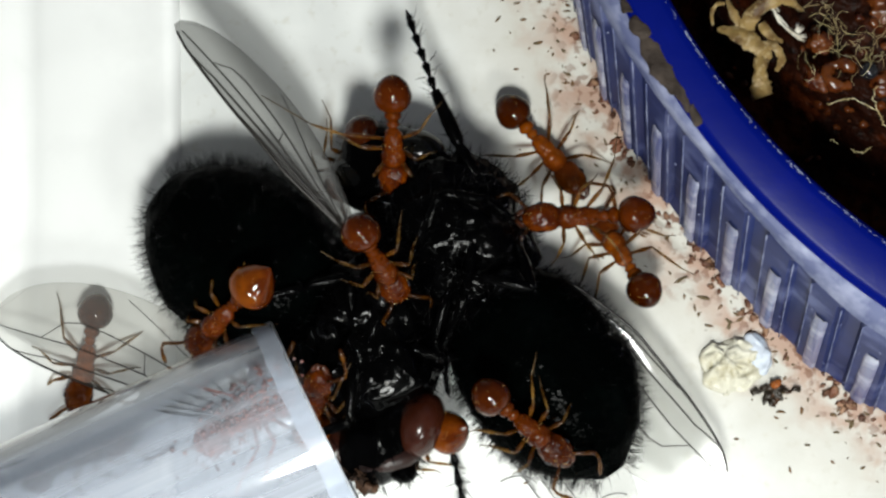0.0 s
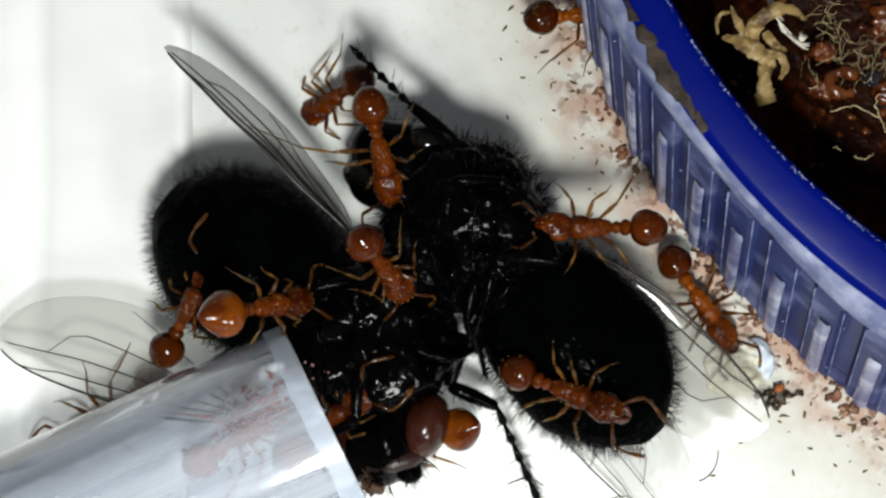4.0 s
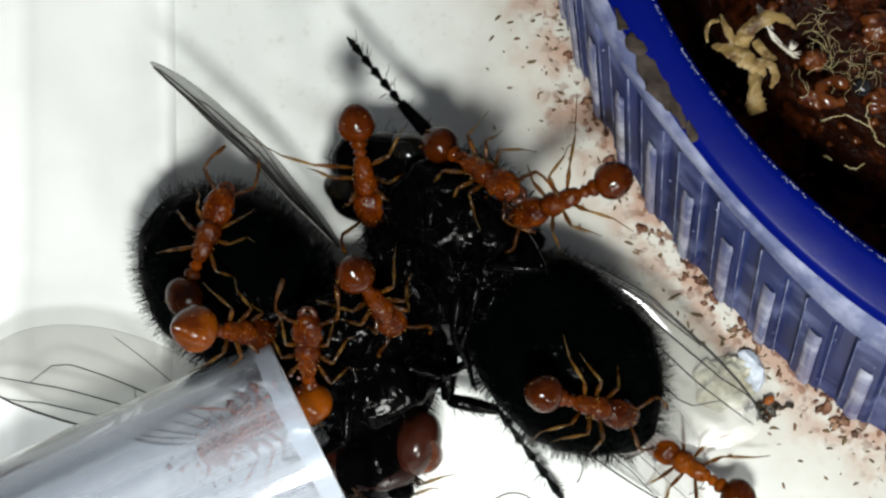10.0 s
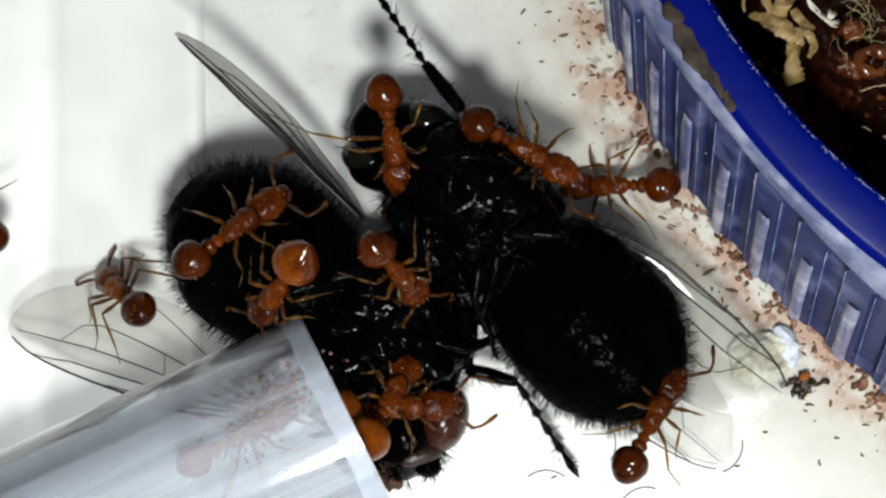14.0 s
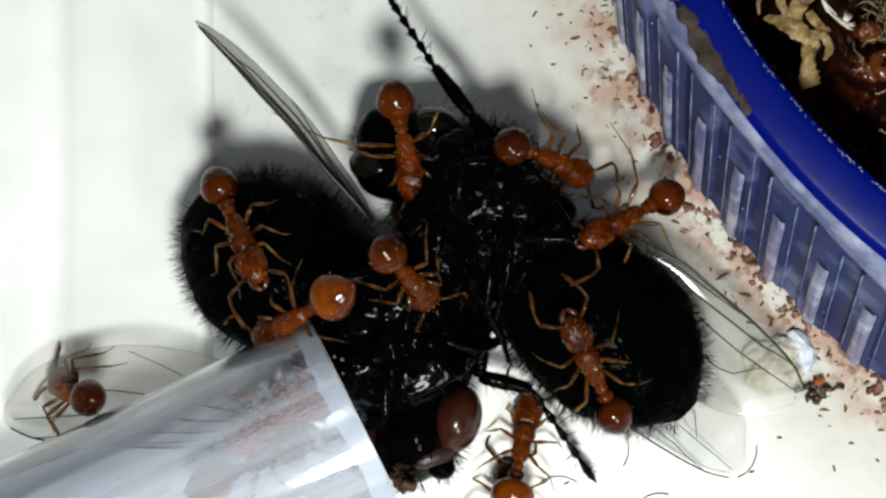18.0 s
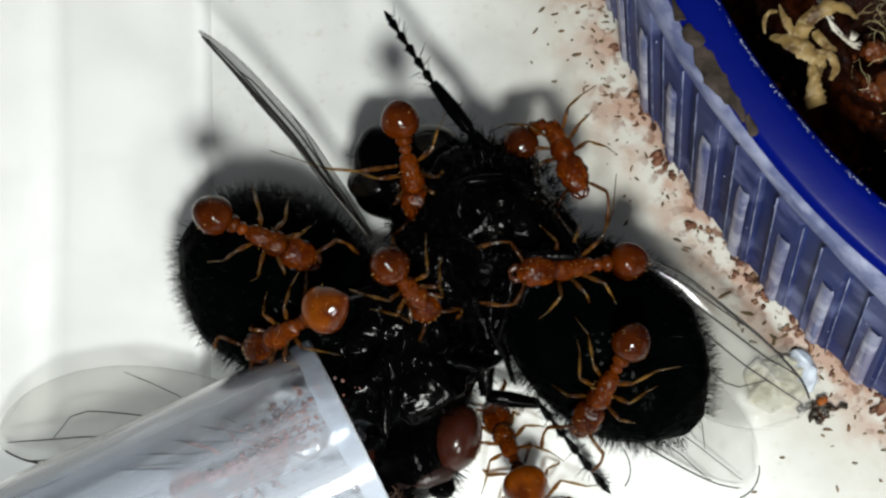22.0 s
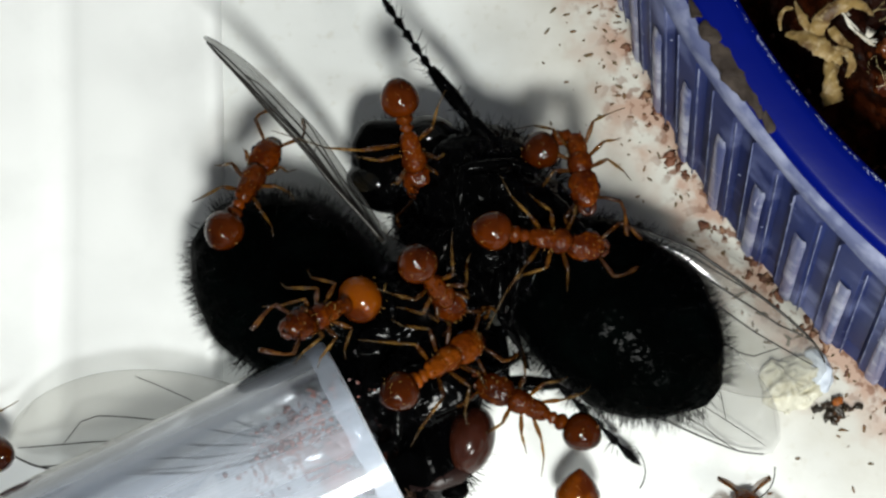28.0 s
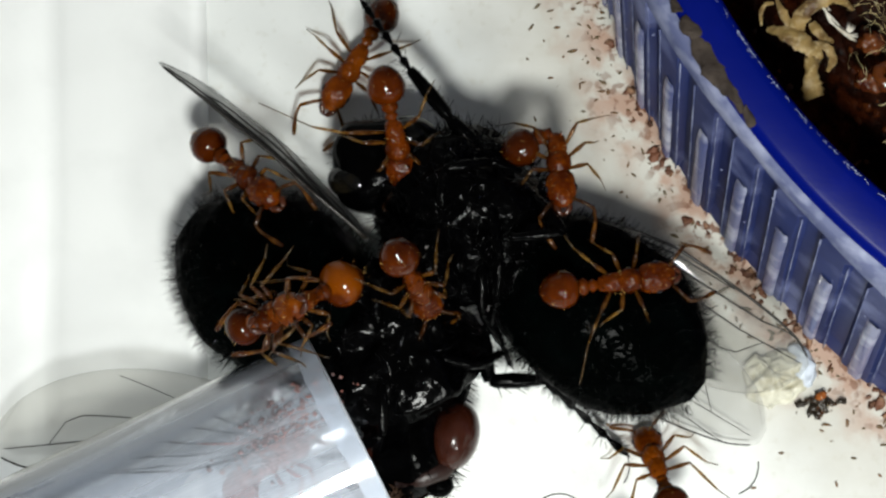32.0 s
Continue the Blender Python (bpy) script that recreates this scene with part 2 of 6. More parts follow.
PULP = material("pale_pulp", (0.56, 0.54, 0.44), 0.5, bump=((3, 0.4, 0.12), (10, 0.3, 0.04)), vary=((1.2, (0.45, 0.41, 0.28), 0.45, 0.7), (4, (0.64, 0.62, 0.52), 0.5, 0.7)))
MILKY = material("milky_scrap", (0.55, 0.6, 0.68), 0.45, bump=((2.5, 0.6, 0.15),), vary=((2, (0.45, 0.52, 0.62), 0.5, 0.7),))
THREAD = material("white_thread_fibre", (0.55, 0.52, 0.45), 0.5, vary=((5, (0.4, 0.36, 0.28), 0.5, 0.7),))
ORANGE = material("orange_scrap", (0.25, 0.07, 0.012), 0.2, bump=((4, 0.5, 0.1),))
# the haze streaks paint the bands of light refracted along the tube
TUBE = clear("clear_tube_plastic", (0.82, 0.84, 0.89), 2.0, 0.06, (0.58, 0.62, 0.7), 0.24, streaks=0.95)
TUBE_IN = clear("hazy_tube_lining", (0.95, 0.96, 0.97), 0.3, 0.25, (0.42, 0.45, 0.5), 0.28, streaks=0.5)
TUBE_EDGE = clear("cut_tube_edge", (0.85, 0.89, 0.95), 1.0, 0.3, (0.9, 0.94, 1.0), 0.72)
TUBE_END_HAZE = clear("tube_end_haze", (0.9, 0.93, 0.97), 0.5, 0.3, (0.66, 0.73, 0.85), 0.3)
BLACK = material("black_cuticle", (0.0003, 0.0003, 0.00035), 0.14, bump=((2.2, 0.5, 0.09), (9, 0.4, 0.03)), vary=((1.2, (0.0008, 0.0008, 0.0009), 0.5, 0.7),), spec=0.4, ior=1.14)
GLOSS = material("glossy_black_cuticle", (0.0003, 0.0003, 0.00035), 0.13, bump=((1.3, 0.45, 0.15), (7, 0.25, 0.03)), vary=((1.2, (0.0008, 0.0008, 0.0009), 0.5, 0.7),), spec=0.4, ior=1.16)
SHINE = material("black_abdomen_cuticle", (0.0003, 0.0005, 0.00045), 0.12, bump=((2.6, 0.6, 0.12),), vary=((0.8, (0.0005, 0.001, 0.0009), 0.5, 0.7),), spec=0.4, ior=1.045)
BRISTLE = material("black_bristle", (0.0006, 0.0006, 0.0008), 0.16, spec=0.4, ior=1.3)
EYE_RED = material("red_brown_eye", (0.024, 0.0055, 0.0025), 0.2, bump=((14, 0.15, 0.02),), vary=((2, (0.034, 0.009, 0.005), 0.4, 0.7),), ior=1.35)
EYE_DARK = material("dark_eye", (0.0025, 0.0025, 0.0022), 0.1, vary=((1.5, (0.008, 0.006, 0.003), 0.5, 0.7),), spec=0.4, ior=1.35)
MOUTH = material("brown_mouthparts", (0.11, 0.055, 0.03), 0.5, bump=((5, 0.6, 0.1),), vary=((3, (0.04, 0.02, 0.012), 0.45, 0.65),))
CHEEK = material("red_brown_cheek", (0.016, 0.004, 0.002), 0.4, bump=((5, 0.5, 0.06),), vary=((2, (0.012, 0.004, 0.003), 0.42, 0.62),))
SILVERY = clear("silvery_wing_membrane", (0.78, 0.78, 0.76), 2.4, 0.18, (0.45, 0.45, 0.42), 0.12)
LOW_WING = clear("thin_wing_membrane", (0.82, 0.82, 0.81), 1.1, 0.28, (0.42, 0.42, 0.4), 0.12)
VEILED = clear("hazy_wing_membrane", (0.84, 0.84, 0.82), 1.1, 0.28, (0.42, 0.4, 0.37), 0.14)
SMOKY = clear("smoky_wing_membrane", (0.5, 0.5, 0.49), 0.7, 0.3, (0.16, 0.16, 0.155), 0.28)
VEIN = material("wing_vein", (0.01, 0.008, 0.006), 0.4)
ANT_RED = material("red_brown_ant_cuticle", (0.078, 0.0145, 0.0004), 0.18, bump=((5, 0.6, 0.07), (13, 0.5, 0.03)), vary=((1.4, (0.034, 0.005, 0.0002), 0.42, 0.62), (7, (0.12, 0.028, 0.001), 0.55, 0.75)), random=0.4, spec=0.3, ior=1.3)
# paled ant colour: holds the light that the tube scatters over the ant
ANT_TUBE_LIT = material("tube_lit_ant_cuticle", (0.36, 0.085, 0.045), 0.2, bump=((5, 0.8, 0.08),), vary=((1.4, (0.2, 0.035, 0.018), 0.42, 0.62),), spec=0.3)
# brighter copy of the ant red, with the white floor's bounced light painted in
ANT_FLOOR_LIT = material("floor_lit_ant_cuticle", (0.15, 0.034, 0.0012), 0.18, bump=((5, 0.6, 0.07), (13, 0.4, 0.03)), vary=((1.4, (0.075, 0.014, 0.0006), 0.42, 0.62),), random=0.35, spec=0.3, ior=1.3)
ANT_GASTER = material("glossy_ant_gaster", (0.045, 0.0078, 0.0002), 0.08, bump=((6, 0.1, 0.02),), vary=((0.9, (0.012, 0.0017, 0.0001), 0.38, 0.6),), random=0.5, spec=0.3, ior=1.38)
ANT_AMBER = material("glossy_amber_gaster", (0.15, 0.034, 0.0008), 0.08, bump=((6, 0.08, 0.02),), vary=((0.9, (0.06, 0.01, 0.0005), 0.42, 0.58),), random=0.2, sss=0.06, spec=0.3)
ANT_LEG = thin(material("yellow_brown_ant_leg", (0.115, 0.045, 0.006), 0.16, bump=((9, 0.3, 0.02),), vary=((2.5, (0.03, 0.01, 0.002), 0.4, 0.58),), random=0.35), (0.78, 0.48, 0.14), 0.38)
ANT_SHIN = thin(material("tan_ant_shin", (0.2, 0.11, 0.025), 0.16, bump=((9, 0.3, 0.02),), vary=((2.5, (0.05, 0.024, 0.006), 0.4, 0.58),), random=0.35), (0.82, 0.6, 0.26), 0.45)
ANT_FOOT = thin(material("tan_ant_foot", (0.12, 0.08, 0.04), 0.2, vary=((3, (0.05, 0.03, 0.015), 0.4, 0.6),), random=0.3), (0.75, 0.64, 0.46), 0.45)
ANT_HAIR = material("gold_ant_hair", (0.5, 0.31, 0.1), 0.25)
ANT_DARK = material("dark_ant_tips", (0.04, 0.01, 0.003), 0.25)

# ---- mesh helpers, in millimetres ----


def part(name, bm, mat, parent=None, label="", smooth=True, at=None):
    """Links a bmesh drawn in millimetres as one mesh object. at: its place in its parent, in millimetres."""
    bmesh.ops.recalc_face_normals(bm, faces=bm.faces)
    for v in bm.verts:
        v.co *= MM
    mesh = bpy.data.meshes.new(name)
    bm.to_mesh(mesh)
    bm.free()
    for f in mesh.polygons:
        f.use_smooth = smooth
    for m in mat if isinstance(mat, (list, tuple)) else (mat,):
        mesh.materials.append(m)
    ob = new(name, mesh)
    if parent:
        ob.parent = parent
    if at:
        ob.location = Vector(at) * MM
    if label:
        tagged(ob, label)
    return ob


def plain(name, verts, faces, mat, parent=None, label="", smooth=False):
    mesh = bpy.data.meshes.new(name)
    mesh.from_pydata([tuple(c * MM for c in v) for v in verts], [], faces)
    for f in mesh.polygons:
        f.use_smooth = smooth
    mesh.materials.append(mat)
    ob = new(name, mesh)
    if parent:
        ob.parent = parent
    if label:
        tagged(ob, label)
    return ob


def empty(name, label, category, group=""):
    ob = new(name)
    ob.empty_display_size = 0.001
    return tagged(ob, label, category, group)


def blob(bm, centre, radii, turn=(0, 0, 0), seg=20, rings=14, square=1.0, wobble=0.0, seed=0.0, taper=0.0):
    """An ellipsoid; square < 1 makes it boxier, wobble roughens it, taper thins its +x end."""
    made = bmesh.ops.create_uvsphere(bm, u_segments=seg, v_segments=rings, radius=1)["verts"]
    spin = Euler([radians(a) for a in turn]).to_matrix()
    for v in made:
        c = v.co.copy()
        if square != 1.0:
            c = Vector([math.copysign(abs(a) ** square, a) for a in c])
        if wobble:
            c *= 1 + wobble * noise.noise(c * 2.1 + Vector((seed, seed * 0.7, 0)))
        if taper:
            k = 1 - taper * max(0.0, c.x)
            c = Vector((c.x, c.y * k, c.z * k))
        v.co = spin @ Vector((c.x * radii[0], c.y * radii[1], c.z * radii[2])) + Vector(centre)
    return made


def roughen(bm, size, scale):
    bm.normal_update()
    for v in bm.verts:
        v.co += v.normal * size * (noise.noise(v.co * scale) + 0.6 * noise.noise(v.co * scale * 2.3))


def limb(bm, points, radii, sides=7):
    """A tapered rod through points, closed at both ends."""
    points = [Vector(p) for p in points]
    rings = []
    for i, p in enumerate(points):
        way = (points[min(i + 1, len(points) - 1)] - points[max(i - 1, 0)]).normalized()
        side = way.cross(Vector((0.13, 0.21, 1))).normalized()
        up = side.cross(way)
        rings.append([bm.verts.new(p + (side * math.cos(a) + up * math.sin(a)) * radii[i]) for a in [2 * math.pi * k / sides for k in range(sides)]])
    for a, b in zip(rings, rings[1:]):
        for k in range(sides):
            bm.faces.new((a[k], a[(k + 1) % sides], b[(k + 1) % sides], b[k]))
    bm.faces.new(rings[0][::-1])
    bm.faces.new(rings[-1])


def hairs(name, rng, parent, roots, length, width=0.022, mat=None, label=""):
    """Thin three-sided bristles on (place, outward) roots, joined."""
    verts, faces = [], []
    for place, out in roots:
        out = (out + Vector((rng.gauss(0, 0.28), rng.gauss(0, 0.28), rng.gauss(0, 0.28)))).normalized()
        far = length * rng.uniform(0.5, 1.25)
        side = out.cross(Vector((0.3, 0.2, 1))).normalized()
        up = side.cross(out)
        n = len(verts)
        w = width * rng.uniform(0.7, 1.2)
        bend = Vector((rng.gauss(0, 0.1), rng.gauss(0, 0.1), rng.gauss(0, 0.1) - 0.05)) * far
        for k in range(3):
            a = 2.094 * k
            verts.append(place + (side * math.cos(a) + up * math.sin(a)) * w)
        for k in range(3):
            a = 2.094 * k
            verts.append(place + out * far * 0.55 + bend * 0.3 + (side * math.cos(a) + up * math.sin(a)) * w * 0.7)
        verts.append(place + out * far + bend)
        for k in range(3):
            j = (k + 1) % 3
            faces += [(n + k, n + j, n + 3 + j, n + 3 + k), (n + 3 + k, n + 3 + j, n + 6)]
    ob = plain(name, verts, faces, mat or BRISTLE, parent, label, True)
    ob["kind"] = "stuff"
    return ob


def on_ellipsoid(rng, centre, radii, n, low=-0.35, keep=None):
    """Roots spread over the upper part of an ellipsoid."""
    roots = []
    while len(roots) < n:
        d = Vector((rng.gauss(0, 1), rng.gauss(0, 1), rng.gauss(0, 1))).normalized()
        if d.z < low or (keep and not keep(d)):
            continue
        roots.append((Vector([c + a * r * 0.98 for c, a, r in zip(centre, d, radii)]), Vector([a / r for a, r in zip(d, radii)]).normalized()))
    return roots


def lean(rng, roots):
    """Roots whose bristles lie down along the surface."""
    return [(p, (d * 0.45 + d.cross(Vector((rng.gauss(0, 1), rng.gauss(0, 1), rng.gauss(0, 1)))).normalized()).normalized()) for p, d in roots]


# ---- the tray ----


def build_tray():
    # the floor: flat, with two shallow moulded steps that run up the left
    xs = [-75, -40] + [-20 + 2.0 * k for k in range(41)]
    ys = [-60 + 3.0 * k for k in range(41)]
    verts = [(x, y, 0.0) for y in ys for x in xs]
    w = len(xs)
    faces = [(j * w + i, j * w + i + 1, (j + 1) * w + i + 1, (j + 1) * w + i) for j in range(len(ys) - 1) for i in range(w - 1)]
    tagged(plain("floor", verts, faces, TRAY, smooth=True), "white plastic tray floor with tan dirt beside the tub", "tray floor", kind="structure")
    # the raised moulded panel on the left, with a rounded lip and a groove
    prof = [(-60, 0.3), (-16.2, 0.3), (-15.7, 0.22), (-15.3, 0.08), (-14.9, 0.05), (-14.6, 0.16), (-14.2, 0.3), (-11.2, 0.33), (-10.5, 0.38), (-10.1, 0.5), (-9.8, 0.52), (-9.62, 0.4), (-9.5, 0.15), (-9.46, -0.02)]
    verts, faces = [], []
    for j, y in enumerate(ys):
        for x, z in prof:
            verts.append((x + 0.05 * math.sin(y * 0.4), y, z))
    w = len(prof)
    faces = [(j * w + i, j * w + i + 1, (j + 1) * w + i + 1, (j + 1) * w + i) for j in range(len(ys) - 1) for i in range(w - 1)]
    tagged(plain("floor_panel", verts, faces, SHEET, smooth=True), "brighter raised white panel moulded into the tray", "tray floor", kind="structure")
    # unseen walls, added to close the tray and bounce lamp light back
    for n, (x0, y0, x1, y1) in enumerate(((-75, -60, -73, 60), (58, -60, 60, 60), (-73, 58, 58, 60), (-73, -60, 58, -58))):
        bm = bmesh.new()
        bmesh.ops.create_cube(bm, size=1)
        for v in bm.verts:
            v.co = Vector(((x0 + x1) / 2 + v.co.x * (x1 - x0), (y0 + y1) / 2 + v.co.y * (y1 - y0), 12.9 + v.co.z * 27.6))
        bmesh.ops.bevel(bm, geom=bm.edges[:], offset=0.6, segments=2, affect="EDGES")
        ob = part("wall_" + ("west", "east", "north", "south")[n], bm, TRAY)
        tagged(ob, "unseen white wall added to close the tray and bounce light", "tray wall", kind="structure")


build_tray()


# ---- the blue tub ----


def ring_point(a, c, r, z):
    return Vector((c[0] + r * math.cos(a), c[1] + r * math.sin(a), z))


BASE_C, BASE_R = (30.45, 17.44), 27.07


def build_tub():
    tub = empty("plastic_tub", "round blue plastic tub with ribbed frosted side and muddy rim", "tub")
    n = 720
    blue_c = (24.4, 17.6)

    def along(angles, radii):
        """A radius that changes slowly with the angle: the tub stands a little askew and flares."""
        return lambda k: float(np.interp(((k / 2.0) % 360), angles, radii))

    def loft(name, rows, mat, label, smooth=True):
        """rows: centre, radius or function of the angle, height."""
        bm = bmesh.new()
        rings = []
        for c, r, z, *twist in rows:
            lean = twist[0] if twist else 0  # steps of half a degree by which the ribs lean back at this height
            rings.append([bm.verts.new(ring_point(2 * math.pi * (k - lean) / n, c, r(k) if callable(r) else r, z)) for k in range(n)])
        for a, b in zip(rings, rings[1:]):
            for k in range(n):
                bm.faces.new((a[k], a[(k + 1) % n], b[(k + 1) % n], b[k]))
        return part(name, bm, mat, tub, label, smooth)

    def ribbed(depth):
        # flat ribs, each followed by a shallow groove
        return lambda k: (0.0 if (k % 10) < 6 else -depth)

    rib = ribbed(0.3)
    foot = along((0, 150, 200, 215, 230, 245, 255, 300, 360), (24.0, 21.2, 21.25, 22.0, 22.85, 24.05, 24.8, 25.2, 24.0))
    brow = along((0, 150, 205, 220, 228, 237, 260, 300, 360), (22.3, 21.9, 21.85, 21.75, 21.95, 22.4, 22.8, 22.8, 22.3))
    lip = along((0, 200, 208, 238, 260, 300, 360), (21.6, 21.45, 21.5, 21.9, 22.1, 22.1, 21.6))
    loft("side_wall", [(blue_c, lambda k: foot(k) - 0.1 + 0.35 * rib(k), 0.0), (blue_c, lambda k: foot(k) + 0.4 * rib(k), 0.35), (blue_c, lambda k: 0.9 * foot(k - 1) + 0.1 * brow(k - 1) + rib(k), 1.1, 1), (blue_c, lambda k: 0.12 * foot(k - 13) + 0.88 * brow(k - 13) - 0.05 + rib(k), 10.3, 13), (blue_c, lambda k: brow(k - 13) - 0.05, 11.1, 13)], LAVENDER, "frosted lavender-blue side with upright ribs", False)
    loft("flange", [(blue_c, lambda k: brow(k) - 0.05, 11.05), (blue_c, lambda k: brow(k) + 0.08, 11.25), (blue_c, lambda k: lip(k) + 0.12, 12.0), (blue_c, lambda k: lip(k) - 0.05, 12.2)], FLANGE, "pale blue band under the rim")
    loft("rim", [(blue_c, lip, 12.1), (blue_c, lambda k: lip(k) - 0.04, 12.32), (blue_c, lambda k: lip(k) - 0.3, 12.42), (blue_c, 20.6, 12.5), (blue_c, 20.36, 12.52), (blue_c, 20.26, 12.4), (blue_c, 20.2, 12.0), (blue_c, 19.6, 5.0)], BLUE, "glossy dark blue rim")
    # upright glossy bars, added for the ribs' highlights, which mirror the white floor
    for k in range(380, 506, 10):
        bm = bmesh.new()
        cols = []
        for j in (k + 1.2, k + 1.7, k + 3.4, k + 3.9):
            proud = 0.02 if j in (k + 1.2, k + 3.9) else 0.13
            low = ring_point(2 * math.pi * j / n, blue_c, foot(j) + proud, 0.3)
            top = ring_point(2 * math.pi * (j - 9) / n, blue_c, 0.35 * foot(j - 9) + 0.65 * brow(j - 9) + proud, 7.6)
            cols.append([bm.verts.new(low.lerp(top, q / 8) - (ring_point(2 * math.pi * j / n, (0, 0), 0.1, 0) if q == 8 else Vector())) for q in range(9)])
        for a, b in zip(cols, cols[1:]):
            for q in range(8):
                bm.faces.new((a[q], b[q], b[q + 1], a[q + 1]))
        part("rib_bar", bm, RIB_HIGHLIGHT, tub, "glossy upright bar, paled for the highlight on a rib")
    # thin pale strips that paint the light caught on the ribs' edges
    for k in range(390, 496, 10):
        for e in (0, 6):
            bm = bmesh.new()
            j = k + e
            low = ring_point(2 * math.pi * j / n, blue_c, foot(j) + 0.01, 0.25)
            top = ring_point(2 * math.pi * (j - 13) / n, blue_c, 0.12 * foot(j - 13) + 0.88 * brow(j - 13) - 0.04, 10.25)
            limb(bm, [low.lerp(top, q / 12) for q in range(13)], [0.022 + 0.014 * noise.noise(Vector((j, q, 0.5))) for q in range(13)], 5)
            part("rib_edge", bm, FLANGE, tub, "pale strip for the light caught on a rib's edge")
    # pale dust flecks that stick to the side
    rng = random.Random(6)
    bm = bmesh.new()
    for _ in range(60):
        k = rng.uniform(390, 496)
        u = rng.uniform(0.05, 0.95)
        lo = ring_point(2 * math.pi * k / n, blue_c, foot(k) + 0.03, 0.3)
        hi = ring_point(2 * math.pi * (k - 13) / n, blue_c, 0.12 * foot(k - 13) + 0.88 * brow(k - 13), 10.2)
        r = rng.uniform(0.01, 0.028)
        blob(bm, lo.lerp(hi, u), (r, r, r * rng.uniform(1, 2.5)), (rng.uniform(0, 90), 0, rng.uniform(0, 180)), seg=6, rings=4, wobble=0.6, seed=k)
    dust = part("dust_flecks", bm, FLANGE, tub, "pale dust flecks")
    dust["kind"] = "stuff"
    # the mud smear on the outer half of the rim
    for u, v, r, turn in ((6.6, 5.6, 0.55, 32), (6.3, 6.1, 0.5, 32), (5.85, 6.85, 0.3, 30), (5.4, 7.6, 0.22, 25), (7.05, 4.98, 0.32, 35), (7.42, 4.5, 0.2, 0), (6.85, 5.25, 0.42, 40)):
        bm = bmesh.new()
        made = blob(bm, (u, v, 12.36), (r * 0.62, r * 1.4, 0.09), (0, 0, turn), seg=28, rings=14)
        for w in made:
            q = w.co * 3.0
            w.co += Vector((noise.noise(q), noise.noise(q + Vector((5, 0, 0))), 0.15 * noise.noise(q * 2))) * 0.22
        part("mud_patch", bm, MUD, tub, "grey-brown dried mud")
    # pale specks that paint the glints along the inner edge of the rim
    rng = random.Random(4)
    for k in range(240):
        bm = bmesh.new()
        a = radians(rng.uniform(200, 242))
        p = ring_point(a, blue_c, 20.35 + abs(rng.gauss(0, 0.03)), 12.53)
        blob(bm, p, (rng.uniform(0.008, 0.02), rng.uniform(0.015, 0.05), 0.012), (0, 0, math.degrees(a)), seg=6, rings=4)
        part("rim_scuff", bm, FLANGE, tub, "pale speck for a glint on the rim's inner edge")
    return tub


build_tub()


def soil_height(p):
    inside = 19.6 - math.hypot(p.x - 24.4, p.y - 17.6)
    heap = min(1.0, max(0.0, (inside - 0.8) / 3.0))
    return 5.4 + 3.6 * heap * heap * (3 - 2 * heap) + 0.7 * noise.noise(p * 0.35) + 0.35 * noise.noise(p * 1.1)


